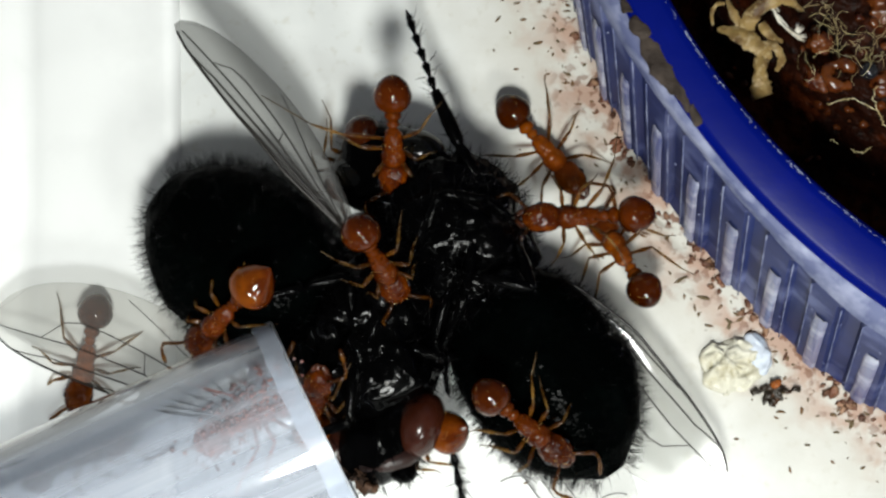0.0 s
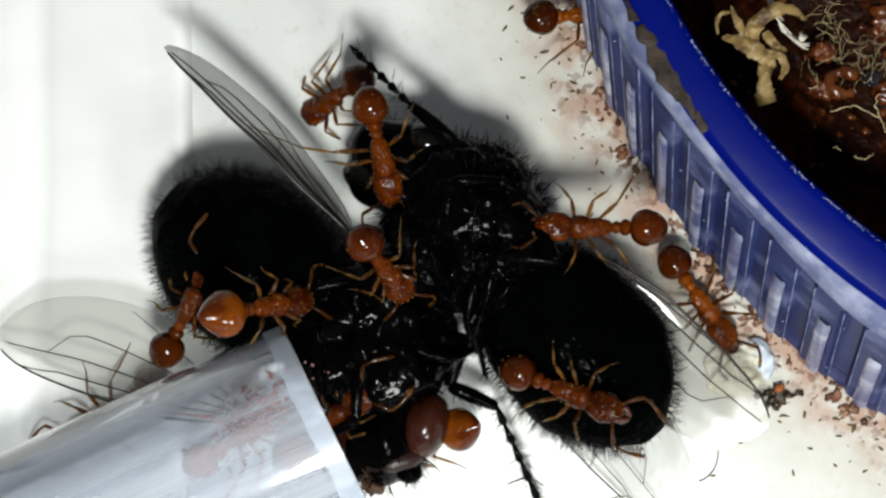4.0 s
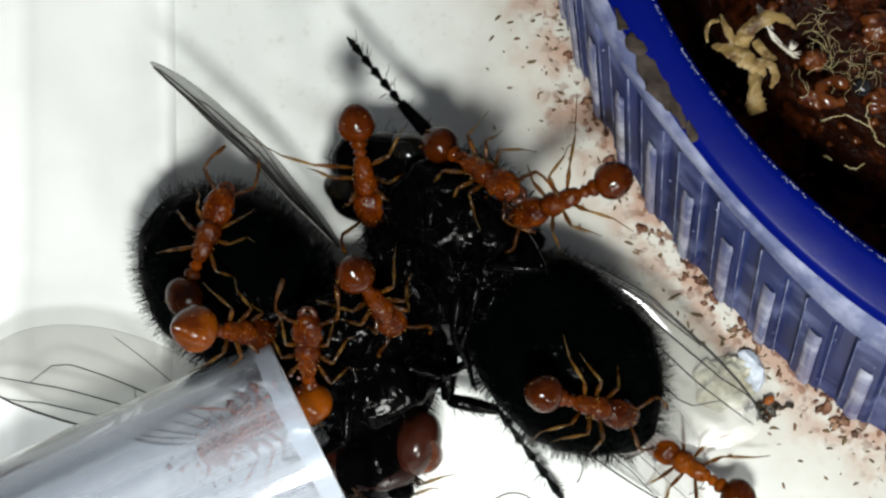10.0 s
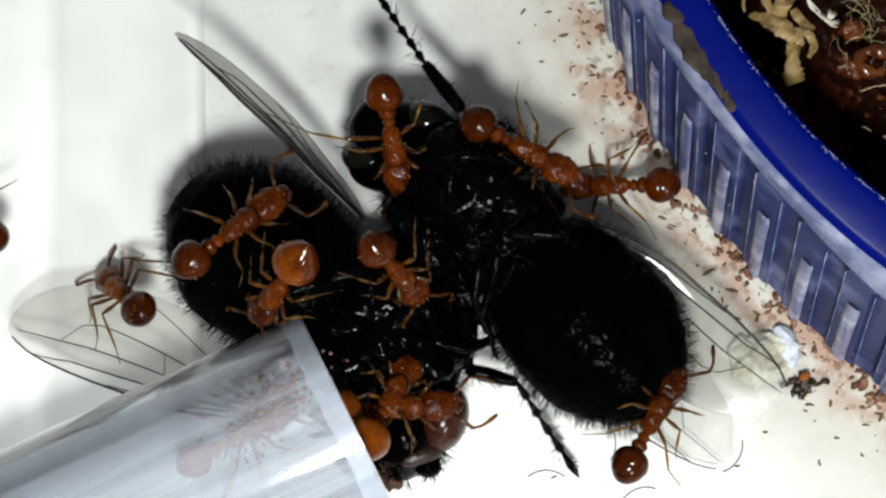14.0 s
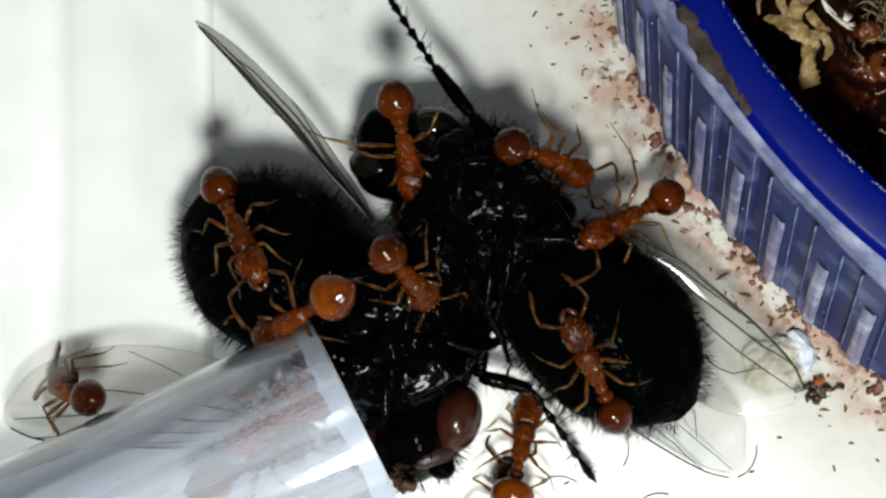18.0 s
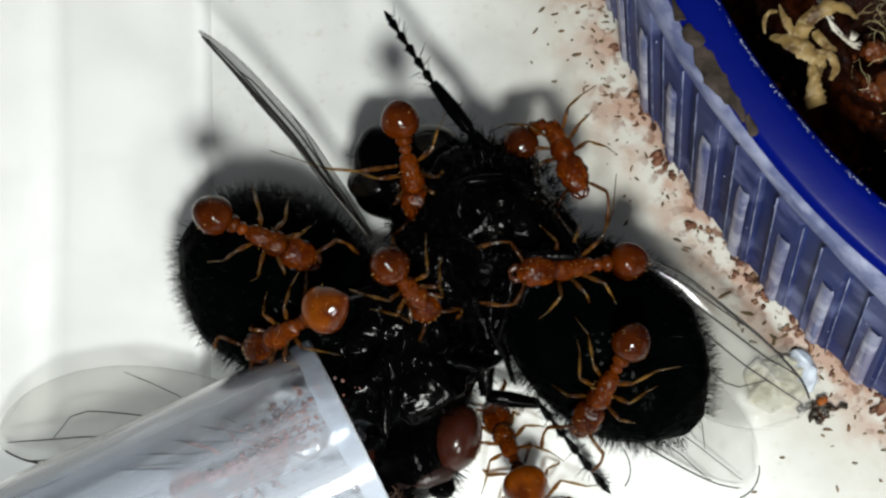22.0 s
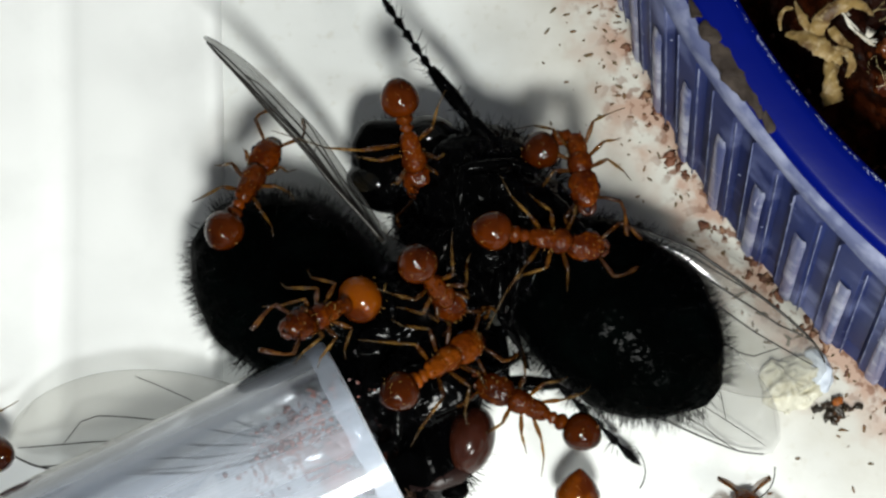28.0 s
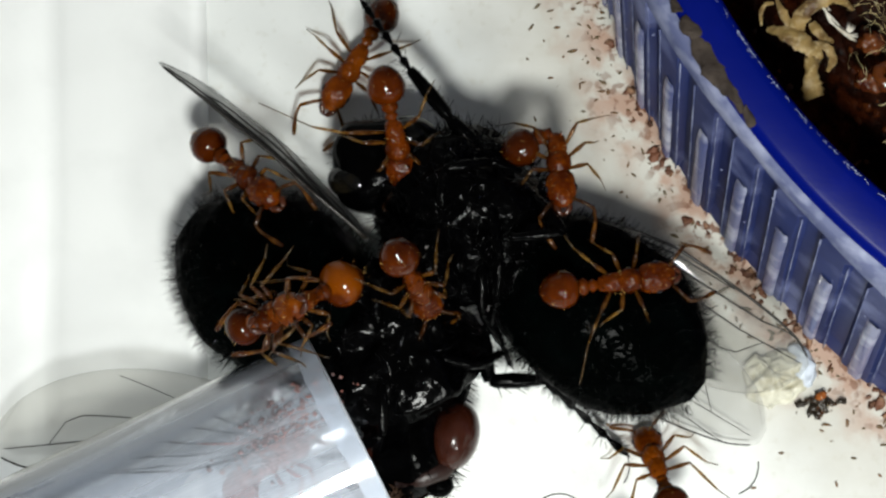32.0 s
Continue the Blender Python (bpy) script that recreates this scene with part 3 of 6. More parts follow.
def build_soil():
    rng = random.Random(9)
    verts, faces = [], []
    rings, n = 34, 110
    for i in range(rings):
        for k in range(n):
            r = 19.55 * i / (rings - 1)
            p = ring_point(2 * math.pi * k / n, (24.4, 17.6), r, 0)
            z = soil_height(p)
            verts.append((p.x, p.y, z))
    for i in range(rings - 1):
        for k in range(n):
            faces.append((i * n + k, i * n + (k + 1) % n, (i + 1) * n + (k + 1) % n, (i + 1) * n + k))
    tagged(plain("soil", verts, faces, SOIL, smooth=True), "dark wet red-brown soil that fills the tub", "soil", kind="stuff")

    # curled dry husks: thin ragged ribbons
    def glide(points, widths, n=8):
        pts = [Vector(p) for p in points]
        out = []
        for i in range(len(pts) - 1):
            p0, p1, p2, p3 = pts[max(i - 1, 0)], pts[i], pts[i + 1], pts[min(i + 2, len(pts) - 1)]
            for k in range(n):
                u = k / n
                q = 0.5 * (2 * p1 + (p2 - p0) * u + (2 * p0 - 5 * p1 + 4 * p2 - p3) * u * u + (3 * p1 - p0 - 3 * p2 + p3) * u ** 3)
                out.append((q, widths[i] + (widths[i + 1] - widths[i]) * u))
        out.append((pts[-1], widths[-1]))
        return out

    def husk(points, widths, label, curl=1.1):
        bm = bmesh.new()
        rows = []
        way_pts = glide(points, widths)
        for i, (p, w) in enumerate(way_pts):
            way = (way_pts[min(i + 1, len(way_pts) - 1)][0] - way_pts[max(i - 1, 0)][0]).normalized()
            side = way.cross(Vector((0, 0, 1))).normalized()
            w *= 1 + 0.35 * noise.noise(p * 5)
            row = []
            for k in range(9):
                a = (k / 4 - 1) * curl
                rag = 1 + (0.25 * noise.noise(p * 9 + Vector((k, 0, 0))) if k in (0, 8) else 0)
                row.append(bm.verts.new(p + side * math.sin(a) * w * rag + Vector((0, 0, (math.cos(a) - 0.6) * w * 0.9 + 0.05 * noise.noise(p * 6 + Vector((k * 0.7, 0, 0)))))))
            rows.append(row)
        for a, b in zip(rows, rows[1:]):
            for k in range(8):
                bm.faces.new((a[k], a[k + 1], b[k + 1], b[k]))
        bmesh.ops.solidify(bm, geom=bm.faces[:], thickness=0.04)
        tagged(part("curled_husk", bm, HUSK), label, "husk", "husks in the tub")

    husk([(9.63, 6.4, 10.2), (9.6, 5.94, 10.3), (9.62, 5.6, 10.2), (9.75, 5.22, 9.8)], [0.24, 0.3, 0.38, 0.5], "tan dry husk with a flared end", 0.9)
    husk([(8.38, 7.24, 10.0), (8.76, 7.1, 10.3), (9.2, 6.85, 10.4), (9.6, 6.6, 10.3), (9.91, 6.3, 10.1)], [0.06, 0.24, 0.4, 0.36, 0.2], "broad tan dry husk folded lengthwise", 0.8)
    husk([(9.2, 7.0, 10.2), (9.25, 7.43, 10.5), (9.53, 7.78, 10.8), (10.03, 7.97, 10.9), (10.46, 7.92, 10.7), (10.83, 7.72, 10.3)], [0.26, 0.27, 0.24, 0.2, 0.14, 0.04], "long hooked tan dry husk")
    husk([(8.26, 7.36, 9.9), (8.19, 7.67, 10.2), (8.29, 7.89, 10.4), (8.57, 7.97, 10.2)], [0.03, 0.06, 0.07, 0.04], "thin hooked tan dry husk")
    husk([(8.6, 8.15, 10.3), (8.68, 7.79, 10.5), (8.81, 7.58, 10.4), (9.05, 7.3, 10.2)], [0.03, 0.14, 0.22, 0.2], "upright pointed tan husk flake", 0.7)
    husk([(9.6, 7.35, 10.4), (9.77, 7.07, 10.5), (10.04, 6.9, 10.3), (10.32, 6.85, 10.0)], [0.16, 0.2, 0.12, 0.04], "short split tan husk")
    husk([(9.78, 6.83, 10.3), (10.08, 6.59, 10.4), (10.25, 6.29, 10.2), (10.14, 5.99, 9.9)], [0.14, 0.16, 0.13, 0.05], "narrow bent tan dry husk")
    # amber ring, dark droplet, fine fibres
    bm = bmesh.new()
    ring = [Vector((12.05 + 0.4 * math.cos(a), 5.9 + 0.34 * math.sin(a), 9.75 + 0.1 * math.sin(2 * a))) for a in [0.3 + 0.42 * k for k in range(14)]]
    limb(bm, ring, [0.1] + [0.2 + 0.06 * math.sin(k * 1.7) for k in range(12)] + [0.1], 10)
    roughen(bm, 0.06, 4)
    tagged(part("amber_shell", bm, AMBER), "amber ring-shaped scrap of shell on the soil", "scrap")
    for x, y, z, r in ((11.45, 5.77, 9.5, 0.42), (13.45, 7.95, 9.3, 0.6), (11.5, 6.9, 9.6, 0.4), (13.5, 5.7, 9.2, 0.45)):
        bm = bmesh.new()
        blob(bm, (x, y, z), (r, r * 0.85, r * 0.6), seg=28, rings=18, wobble=0.3, seed=x)
        roughen(bm, 0.07, 3)
        tagged(part("amber_scrap", bm, AMBER), "dull wet amber scrap on the soil", "scrap", "amber scraps")
    bm = bmesh.new()
    blob(bm, (12.88, 6.02, 9.9), (0.29, 0.28, 0.28))
    tagged(part("droplet", bm, DROP), "small glossy black droplet", "droplet")
    for cx, cy, n_f, spread, z in ((11.38, 8.2, 7, 0.3, 10.2), (11.73, 7.7, 7, 0.25, 10.2), (11.82, 7.16, 9, 0.35, 10.1), (11.77, 6.71, 8, 0.3, 10.0), (12.9, 7.1, 8, 0.25, 10.0), (12.96, 6.6, 10, 0.3, 10.0), (12.52, 6.35, 9, 0.3, 9.95), (11.1, 6.34, 4, 0.25, 9.8)):
        bm = bmesh.new()
        for _ in range(n_f):
            p = Vector((cx + rng.gauss(0, spread * 0.6), cy + rng.gauss(0, spread * 0.6), z + rng.uniform(-0.25, 0.25)))
            a = rng.uniform(0, 6.28)
            turn = rng.gauss(0, 0.3)
            pts = [p.copy()]
            for _ in range(9):
                a += turn + rng.gauss(0, 0.25)
                p = p + Vector((math.cos(a), math.sin(a), rng.gauss(0, 0.2))) * 0.075
                pts.append(p.copy())
            r = rng.uniform(0.002, 0.006)
            limb(bm, pts, [r] * 10, 4)
        tagged(part("fibre_tuft", bm, FIBRE), "tangle of fine pale fibres on the soil", "fibres", "fibre tufts", "stuff")
    bm = bmesh.new()
    for k in range(5):
        off = Vector((rng.gauss(0, 0.03), rng.gauss(0, 0.03), 0))
        limb(bm, [p + off * (i % 5) for i, (p, w) in enumerate(glide([(9.74, 8.5, 10.0), (9.8, 8.1, 10.4), (9.95, 7.68, 10.6), (10.25, 7.25, 10.5), (10.67, 7.03, 10.2)], [0.02] * 5, 5))], [0.025] * 21, 5)
    for k in range(12):
        a = rng.uniform(-1, 1.2)
        p = Vector((10.6, 7.05, 10.2))
        limb(bm, [p, p + Vector((0.2 * math.cos(a), 0.2 * math.sin(a), 0.02)), p + Vector((0.4 * math.cos(a + 0.2), 0.38 * math.sin(a + 0.2), -0.05))], [0.05, 0.03, 0.008], 5)
    tagged(part("white_thread", bm, THREAD), "frayed bright white thread across the husks", "thread")
    for pts in ([(11.81, 5.1, 9.2), (12.37, 5.24, 9.4), (12.88, 5.03, 9.5), (13.27, 4.84, 9.4), (13.46, 4.48, 9.3), (13.72, 4.32, 9.2)], [(13.27, 4.84, 9.4), (13.1, 5.3, 9.6), (13.2, 5.6, 9.6)], [(12.5, 3.7, 9.2), (12.8, 3.6, 9.3), (13.1, 3.75, 9.2)], [(11.9, 4.0, 9.1), (12.1, 3.9, 9.2)]):
        bm = bmesh.new()
        line = [p + Vector((rng.gauss(0, 0.03), rng.gauss(0, 0.03), 0)) for p, w in glide(pts, [0.02] * len(pts), 5)]
        limb(bm, line, [0.012] * len(line), 5)
        tagged(part("thin_root", bm, FIBRE), "thin pale rootlet lying on the soil", "rootlet", "rootlets")
    # crumbs
    bm = bmesh.new()
    for _ in range(150):
        x, y = rng.uniform(8.2, 17), rng.uniform(-1, 11)
        if math.hypot(x - 24.4, y - 17.6) > 19:
            continue
        p = Vector((x, y, 0))
        z = soil_height(p)
        r = rng.uniform(0.06, 0.22)
        blob(bm, (x, y, z), (r, r * rng.uniform(0.6, 1), r * 0.7), (0, 0, rng.uniform(0, 180)), seg=7, rings=5, wobble=0.6, seed=x)
    tagged(part("soil_crumbs", bm, [AMBER]), "dull amber crumbs on the soil", "crumbs", kind="stuff")


build_soil()


# ---- scraps on the tray ----


def build_scraps():
    rng = random.Random(21)
    bm = bmesh.new()
    for _ in range(440):
        a = math.pi + rng.uniform(-0.55, 1.25)
        far = BASE_R + 0.1 + abs(rng.gauss(0, 1.15))
        x, y = BASE_C[0] + far * math.cos(a), BASE_C[1] + far * math.sin(a)
        s = rng.uniform(0.03, 0.075) * rng.choice((0.5, 0.7, 1, 1.3))
        blob(bm, (x, y, 0.015), (s * rng.uniform(1.0, 2.4), s * 0.65, s * 0.35), (0, 0, rng.uniform(0, 180)), seg=9, rings=6, wobble=1.1, seed=x * 5)
    tagged(part("dirt_specks", bm, SPECK), "brown dirt specks beside the tub", "dirt", kind="stuff")
    bm = bmesh.new()
    for _ in range(300):
        a = math.pi + rng.uniform(-0.1, 1.2)
        far = BASE_R - 0.1 + abs(rng.gauss(0, 0.3))
        x, y = BASE_C[0] + far * math.cos(a), BASE_C[1] + far * math.sin(a)
        clump = noise.noise(Vector((x * 0.9, y * 0.9, 3.0)))
        if clump < -0.06:
            continue
        s = rng.uniform(0.05, 0.13) * (1 + 0.8 * clump)
        blob(bm, (x, y, 0.03), (s * rng.uniform(0.9, 1.6), s * 0.8, s * 0.55), (0, 0, rng.uniform(0, 180)), seg=10, rings=7, wobble=1.2, seed=x * 7)
    tagged(part("brown_crumbs", bm, CRUMB), "red-brown crumbs heaped along the foot of the tub", "dirt", kind="stuff")
    bm = bmesh.new()
    for x, y in ((1.95, 9.0), (-12.2, 1.0), (-12.6, 2.4), (13.0, -6.2), (12.4, -7.1), (10.5, -6.0), (9.5, -7.2), (3.0, -7.6), (13.9, -6.8), (4.1, 8.2)):
        blob(bm, (x, y, 0.02), (rng.uniform(0.08, 0.16), 0.05, 0.03), (0, 0, rng.uniform(0, 180)), seg=6, rings=4, wobble=0.5, seed=x)
    tagged(part("loose_specks", bm, SPECK), "a few dark specks on the clean floor", "dirt", kind="stuff")
    bm = bmesh.new()
    made = blob(bm, (10.3, -3.35, 0.18), (1.1, 0.92, 0.3), (0, 0, 20), seg=60, rings=40)
    for v in made:
        q = v.co * 2.3
        v.co += Vector((noise.noise(q), noise.noise(q + Vector((9, 0, 0))), 0.5 * noise.noise(q + Vector((0, 7, 0))))) * 0.26
        v.co += Vector((0, 0, 0.12 * noise.noise(v.co * 6)))
    roughen(bm, 0.13, 2.6)
    tagged(part("food_lump", bm, PULP), "pale yellow moist lump of food pulp", "food lump")
    bm = bmesh.new()
    made = blob(bm, (11.3, -2.95, 0.2), (0.42, 0.75, 0.26), (0, 0, 20), seg=40, rings=26)
    for v in made:
        v.co += Vector((noise.noise(v.co * 2.5), noise.noise(v.co * 2.5 + Vector((7, 0, 0))), 0.5 * noise.noise(v.co * 4))) * 0.22
    tagged(part("milky_scrap", bm, MILKY), "bluish white milky scrap", "scrap")
    scrap = empty("insect_scrap", "dark torn insect scrap with a bright orange centre", "scrap")
    bm = bmesh.new()
    for _ in range(26):
        a = rng.uniform(0, 6.28)
        p = Vector((11.7 + rng.gauss(0, 0.3), -4.3 + rng.gauss(0, 0.18), 0.15))
        limb(bm, [p, p + Vector((math.cos(a) * 0.2, math.sin(a) * 0.16, 0.05)), p + Vector((math.cos(a + 0.4) * 0.34, math.sin(a + 0.4) * 0.26, 0.0))], [0.12, 0.09, 0.03], 6)
    part("torn_edge", bm, TORN, scrap)
    bm = bmesh.new()
    blob(bm, (11.85, -4.0, 0.25), (0.22, 0.15, 0.18), (0, 0, 30), seg=12, rings=8, wobble=0.4)
    part("orange_core", bm, ORANGE, scrap, "wet orange core")
    # stray hairs on the floor by the bottom edge
    bm = bmesh.new()
    for x, y, a in ((5.0, -7.0, 0.9), (3.4, -7.6, 2.4), (9.0, -7.4, 0.3), (6.6, -8.0, 2.8)):
        pts = [Vector((x + 0.22 * k * math.cos(a + 0.12 * k), y + 0.22 * k * math.sin(a + 0.12 * k), 0.04)) for k in range(7)]
        limb(bm, pts, [0.02] * 7, 4)
    tagged(part("stray_bristles", bm, BRISTLE), "thin dark bristles shed on the floor", "bristles", kind="stuff")


build_scraps()


# ---- the clear tube ----
TUBE_TURN = math.degrees(math.atan2(0.397, 0.918))


def build_tube():
    tube = empty("plastic_tube", "clear plastic tube lying on the tray with a cut open end", "tube")
    axis_end = Vector((-5.63, -1.70)) + 3.97 * Vector((0.38, -0.925)) + 0.15 * Vector((0.918, 0.397))
    tube.matrix_basis = pose(axis_end.x * MM, axis_end.y * MM, 4.03 * MM, 0, 2.0, TUBE_TURN + 1.2)
    n, far = 96, -24.0

    def skew(y, z):
        # the end is cut a little askew
        return 0.03 * (4.0 - y) + 0.08 * z

    bm = bmesh.new()
    rows = [(-0.05, 4.0), (far, 4.0)]
    outer = [[bm.verts.new((x + skew(r * math.cos(2 * math.pi * k / n), r * math.sin(2 * math.pi * k / n)), r * math.cos(2 * math.pi * k / n), r * math.sin(2 * math.pi * k / n))) for k in range(n)] for x, r in rows]
    for k in range(n):
        bm.faces.new((outer[0][k], outer[0][(k + 1) % n], outer[1][(k + 1) % n], outer[1][k]))
    part("outer_wall", bm, TUBE, tube, "clear hazy plastic wall with long streaks for refracted bands").visible_shadow = False
    bm = bmesh.new()
    inner = [[bm.verts.new((x + skew(3.45 * math.cos(2 * math.pi * k / n), 3.45 * math.sin(2 * math.pi * k / n)), 3.45 * math.cos(2 * math.pi * k / n), 3.45 * math.sin(2 * math.pi * k / n))) for k in range(n)] for x in (-0.05, far)]
    for k in range(n):
        bm.faces.new((inner[0][k], inner[0][(k + 1) % n], inner[1][(k + 1) % n], inner[1][k]))
    part("inner_wall", bm, TUBE_IN, tube, "hazy inner face")
    bm = bmesh.new()
    prof = [(-0.05, 4.0), (0.0, 3.95), (0.0, 3.5), (-0.05, 3.45)]
    rings = [[bm.verts.new((x + skew(r * math.cos(2 * math.pi * k / n), r * math.sin(2 * math.pi * k / n)), r * math.cos(2 * math.pi * k / n), r * math.sin(2 * math.pi * k / n))) for k in range(n)] for x, r in prof]
    for a, b in zip(rings, rings[1:]):
        for k in range(n):
            bm.faces.new((a[k], a[(k + 1) % n], b[(k + 1) % n], b[k]))
    part("cut_edge", bm, TUBE_EDGE, tube, "whitish cut edge")
    # added pale ring: puts the light refracted in the wall's end into a haze
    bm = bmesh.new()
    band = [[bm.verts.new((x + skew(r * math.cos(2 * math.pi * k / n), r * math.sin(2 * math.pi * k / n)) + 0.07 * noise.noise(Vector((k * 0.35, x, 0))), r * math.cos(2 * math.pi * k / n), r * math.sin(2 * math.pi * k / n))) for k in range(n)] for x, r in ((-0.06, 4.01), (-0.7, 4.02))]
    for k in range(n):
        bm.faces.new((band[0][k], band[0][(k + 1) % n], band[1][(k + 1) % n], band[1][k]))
    part("end_band", bm, TUBE_END_HAZE, tube, "pale haze ring for light refracted at the cut end").visible_shadow = False
    # dirt smears that stick inside, near the mouth
    rng = random.Random(3)
    bm = bmesh.new()
    for _ in range(620):
        drift = rng.gauss(0, 1)
        a = math.pi / 2 + rng.gauss(-0.5, 0.15) - 0.06 * drift
        x = -1.75 + 0.85 * drift
        r = 3.52
        s = rng.uniform(0.015, 0.07) * rng.choice((0.7, 1, 1.5))
        blob(bm, (x, r * math.cos(a), r * math.sin(a)), (s, s, s * 0.5), seg=6, rings=4, wobble=0.6, seed=x)
    part("inside_dirt", bm, GRIME, tube, "red-brown grime on the tube's inner skin")
    return tube


build_tube()


# ---- flies ----


def wing_mesh(length, width, veins, bend=0.25, flute=1.0):
    """Membrane and vein meshes of a wing along +x from its root at the origin; its front edge is on +y."""
    n, m = 30, 34

    def edge(u):
        front = 0.28 * width * math.sqrt(max(0.0, 1 - u ** 7)) * min(1, u * 3) ** 0.7
        back = -width * (math.sin(math.pi * u ** 0.75) ** 0.5) * (0.55 + 0.45 * u) if 0 < u < 1 else 0.0
        return front, back

    def place(u, v):
        f, b = edge(u)
        return Vector((u * length, b + (f - b) * v, bend * math.sin(math.pi * u) + 0.065 * flute * max(0.0, 1 - 1.15 * u) * math.sin(v * 15 + u * 2) + 0.02 * math.sin(u * 17)))

    bm = bmesh.new()
    grid = [[bm.verts.new(place(0.01 + 0.985 * i / n, j / m)) for j in range(m + 1)] for i in range(n + 1)]
    for i in range(n):
        for j in range(m):
            bm.faces.new((grid[i][j], grid[i + 1][j], grid[i + 1][j + 1], grid[i][j + 1]))
    lines = []
    for path, r in veins:
        vm = bmesh.new()
        pts = []
        for (u0, v0), (u1, v1) in zip(path, path[1:]):
            for k in range(7):
                pts.append(place(u0 + (u1 - u0) * k / 7, v0 + (v1 - v0) * k / 7) + Vector((0, 0, 0.01)))
        pts.append(place(*path[-1]))
        limb(vm, pts, [0.72 * r * (1.2 - 0.6 * k / len(pts)) for k in range(len(pts))], 5)
        lines.append(vm)
    return bm, lines


FLY_VEINS = (
    (((0.02, 0.98), (0.3, 0.99), (0.65, 1.0), (0.9, 0.99), (0.97, 0.95)), 0.045),
    (((0.02, 0.9), (0.3, 0.92), (0.6, 0.98)), 0.03),
    (((0.02, 0.86), (0.4, 0.84), (0.75, 0.88), (0.88, 0.98)), 0.03),
    (((0.03, 0.8), (0.4, 0.7), (0.7, 0.68), (0.9, 0.7), (0.96, 0.72)), 0.025),
    (((0.05, 0.72), (0.35, 0.52), (0.68, 0.42), (0.74, 0.46), (0.8, 0.68)), 0.023),
    (((0.05, 0.66), (0.3, 0.34), (0.55, 0.06)), 0.02),
    (((0.42, 0.7), (0.44, 0.48)), 0.018),
    (((0.01, 0.5), (0.1, 0.02), (0.4, 0.0), (0.7, 0.0), (0.9, 0.01), (0.985, 0.3)), 0.006),
)


def wing(name, parent, length, width, label, film=LOW_WING, stout=1.0, flute=1.0):
    bm, lines = wing_mesh(length, width, [(path, r * stout) for path, r in FLY_VEINS], flute=flute)
    w = part(name, bm, film, parent, label)
    for vm in lines:
        part("vein", vm, VEIN, w)
    return w


def fly_leg(parent, points, thick, seed, label="", at=(0, 0, 0), tarsus=True):
    """A bristly black leg: femur, tibia and a beaded foot, along points from its root at the origin."""
    rng = random.Random(seed)
    pts = [Vector(p) for p in points]
    leg = None
    for i, (a, b) in enumerate(zip(pts, pts[1:])):
        bm = bmesh.new()
        last = i == len(pts) - 2 and tarsus
        r = thick * (1.0 - 0.15 * i)
        if last:
            for k in range(5):
                p, q = a.lerp(b, k / 5), a.lerp(b, (k + 0.93) / 5)
                limb(bm, [p, p.lerp(q, 0.8), q], [r * 0.32, r * 0.85, r * 0.5], 8)
            limb(bm, [b, b + (b - a).normalized() * 0.25 + Vector((0.1, 0, 0))], [r * 0.7, r * 0.15], 6)
            limb(bm, [b, b + (b - a).normalized() * 0.25 - Vector((0.1, 0, 0))], [r * 0.7, r * 0.15], 6)
        else:
            limb(bm, [a, a.lerp(b, 0.1), a.lerp(b, 0.45), a.lerp(b, 0.9), b], [r * 0.6, r, r * 1.15, r * 0.85, r * 0.7], 9)
        if leg is None:
            leg = part("leg", bm, BLACK, parent, label, at=at)
        else:
            part("tarsus" if i == len(pts) - 2 else "tibia", bm, BLACK, leg)
    roots = []
    for i, (a, b) in enumerate(zip(pts, pts[1:])):
        way = (b - a).normalized()
        thin = tarsus and i == len(pts) - 2
        for _ in range(int((9 if thin else 16) * (b - a).length)):
            side = way.cross(Vector((rng.gauss(0, 1), rng.gauss(0, 1), rng.gauss(0, 1)))).normalized()
            roots.append((a.lerp(b, rng.random()) + side * thick * 0.6, (side + way * 0.8).normalized()))
    hairs("bristles", rng, leg, roots, thick * 1.6, 0.02)
    return leg


def abdomen_mesh(centre, radii, tip=0.22):
    """An abdomen of four overlapping plates along x: full in the middle, tapering to a cut-off point at -x. tip: how wide the cut is."""
    bm = bmesh.new()
    n, m = 48, 48
    rings = []
    outline = ((-1.0, tip * 0.82), (-0.985, tip), (-0.8, 0.52 + 0.3 * tip), (-0.6, 0.78 + 0.1 * tip), (-0.35, 0.96), (-0.05, 1.0), (0.3, 0.95), (0.6, 0.8), (0.85, 0.5), (1.0, 0.05))
    for i in range(n + 1):
        x = -math.cos(math.pi * i / n)
        r = float(np.interp(x, [p[0] for p in outline], [p[1] for p in outline]))
        step = 1 + 0.025 * (((1 - x) * 2.2) % 1.1) / 1.1
        ring = []
        for k in range(m):
            a = 2 * math.pi * k / m
            c, s = math.cos(a), math.sin(a)
            ridge = 1 + 0.03 * noise.noise(Vector((x * 2.5, c * 2, s * 2)))
            ring.append(bm.verts.new((centre[0] + x * radii[0], centre[1] + c * r * radii[1] * step * ridge, centre[2] + s * r * radii[2] * step * ridge)))
        rings.append(ring)
    for a, b in zip(rings, rings[1:]):
        for k in range(m):
            bm.faces.new((a[k], a[(k + 1) % m], b[(k + 1) % m], b[k]))
    bm.faces.new(rings[0])
    bm.faces.new(rings[-1][::-1])
    return bm


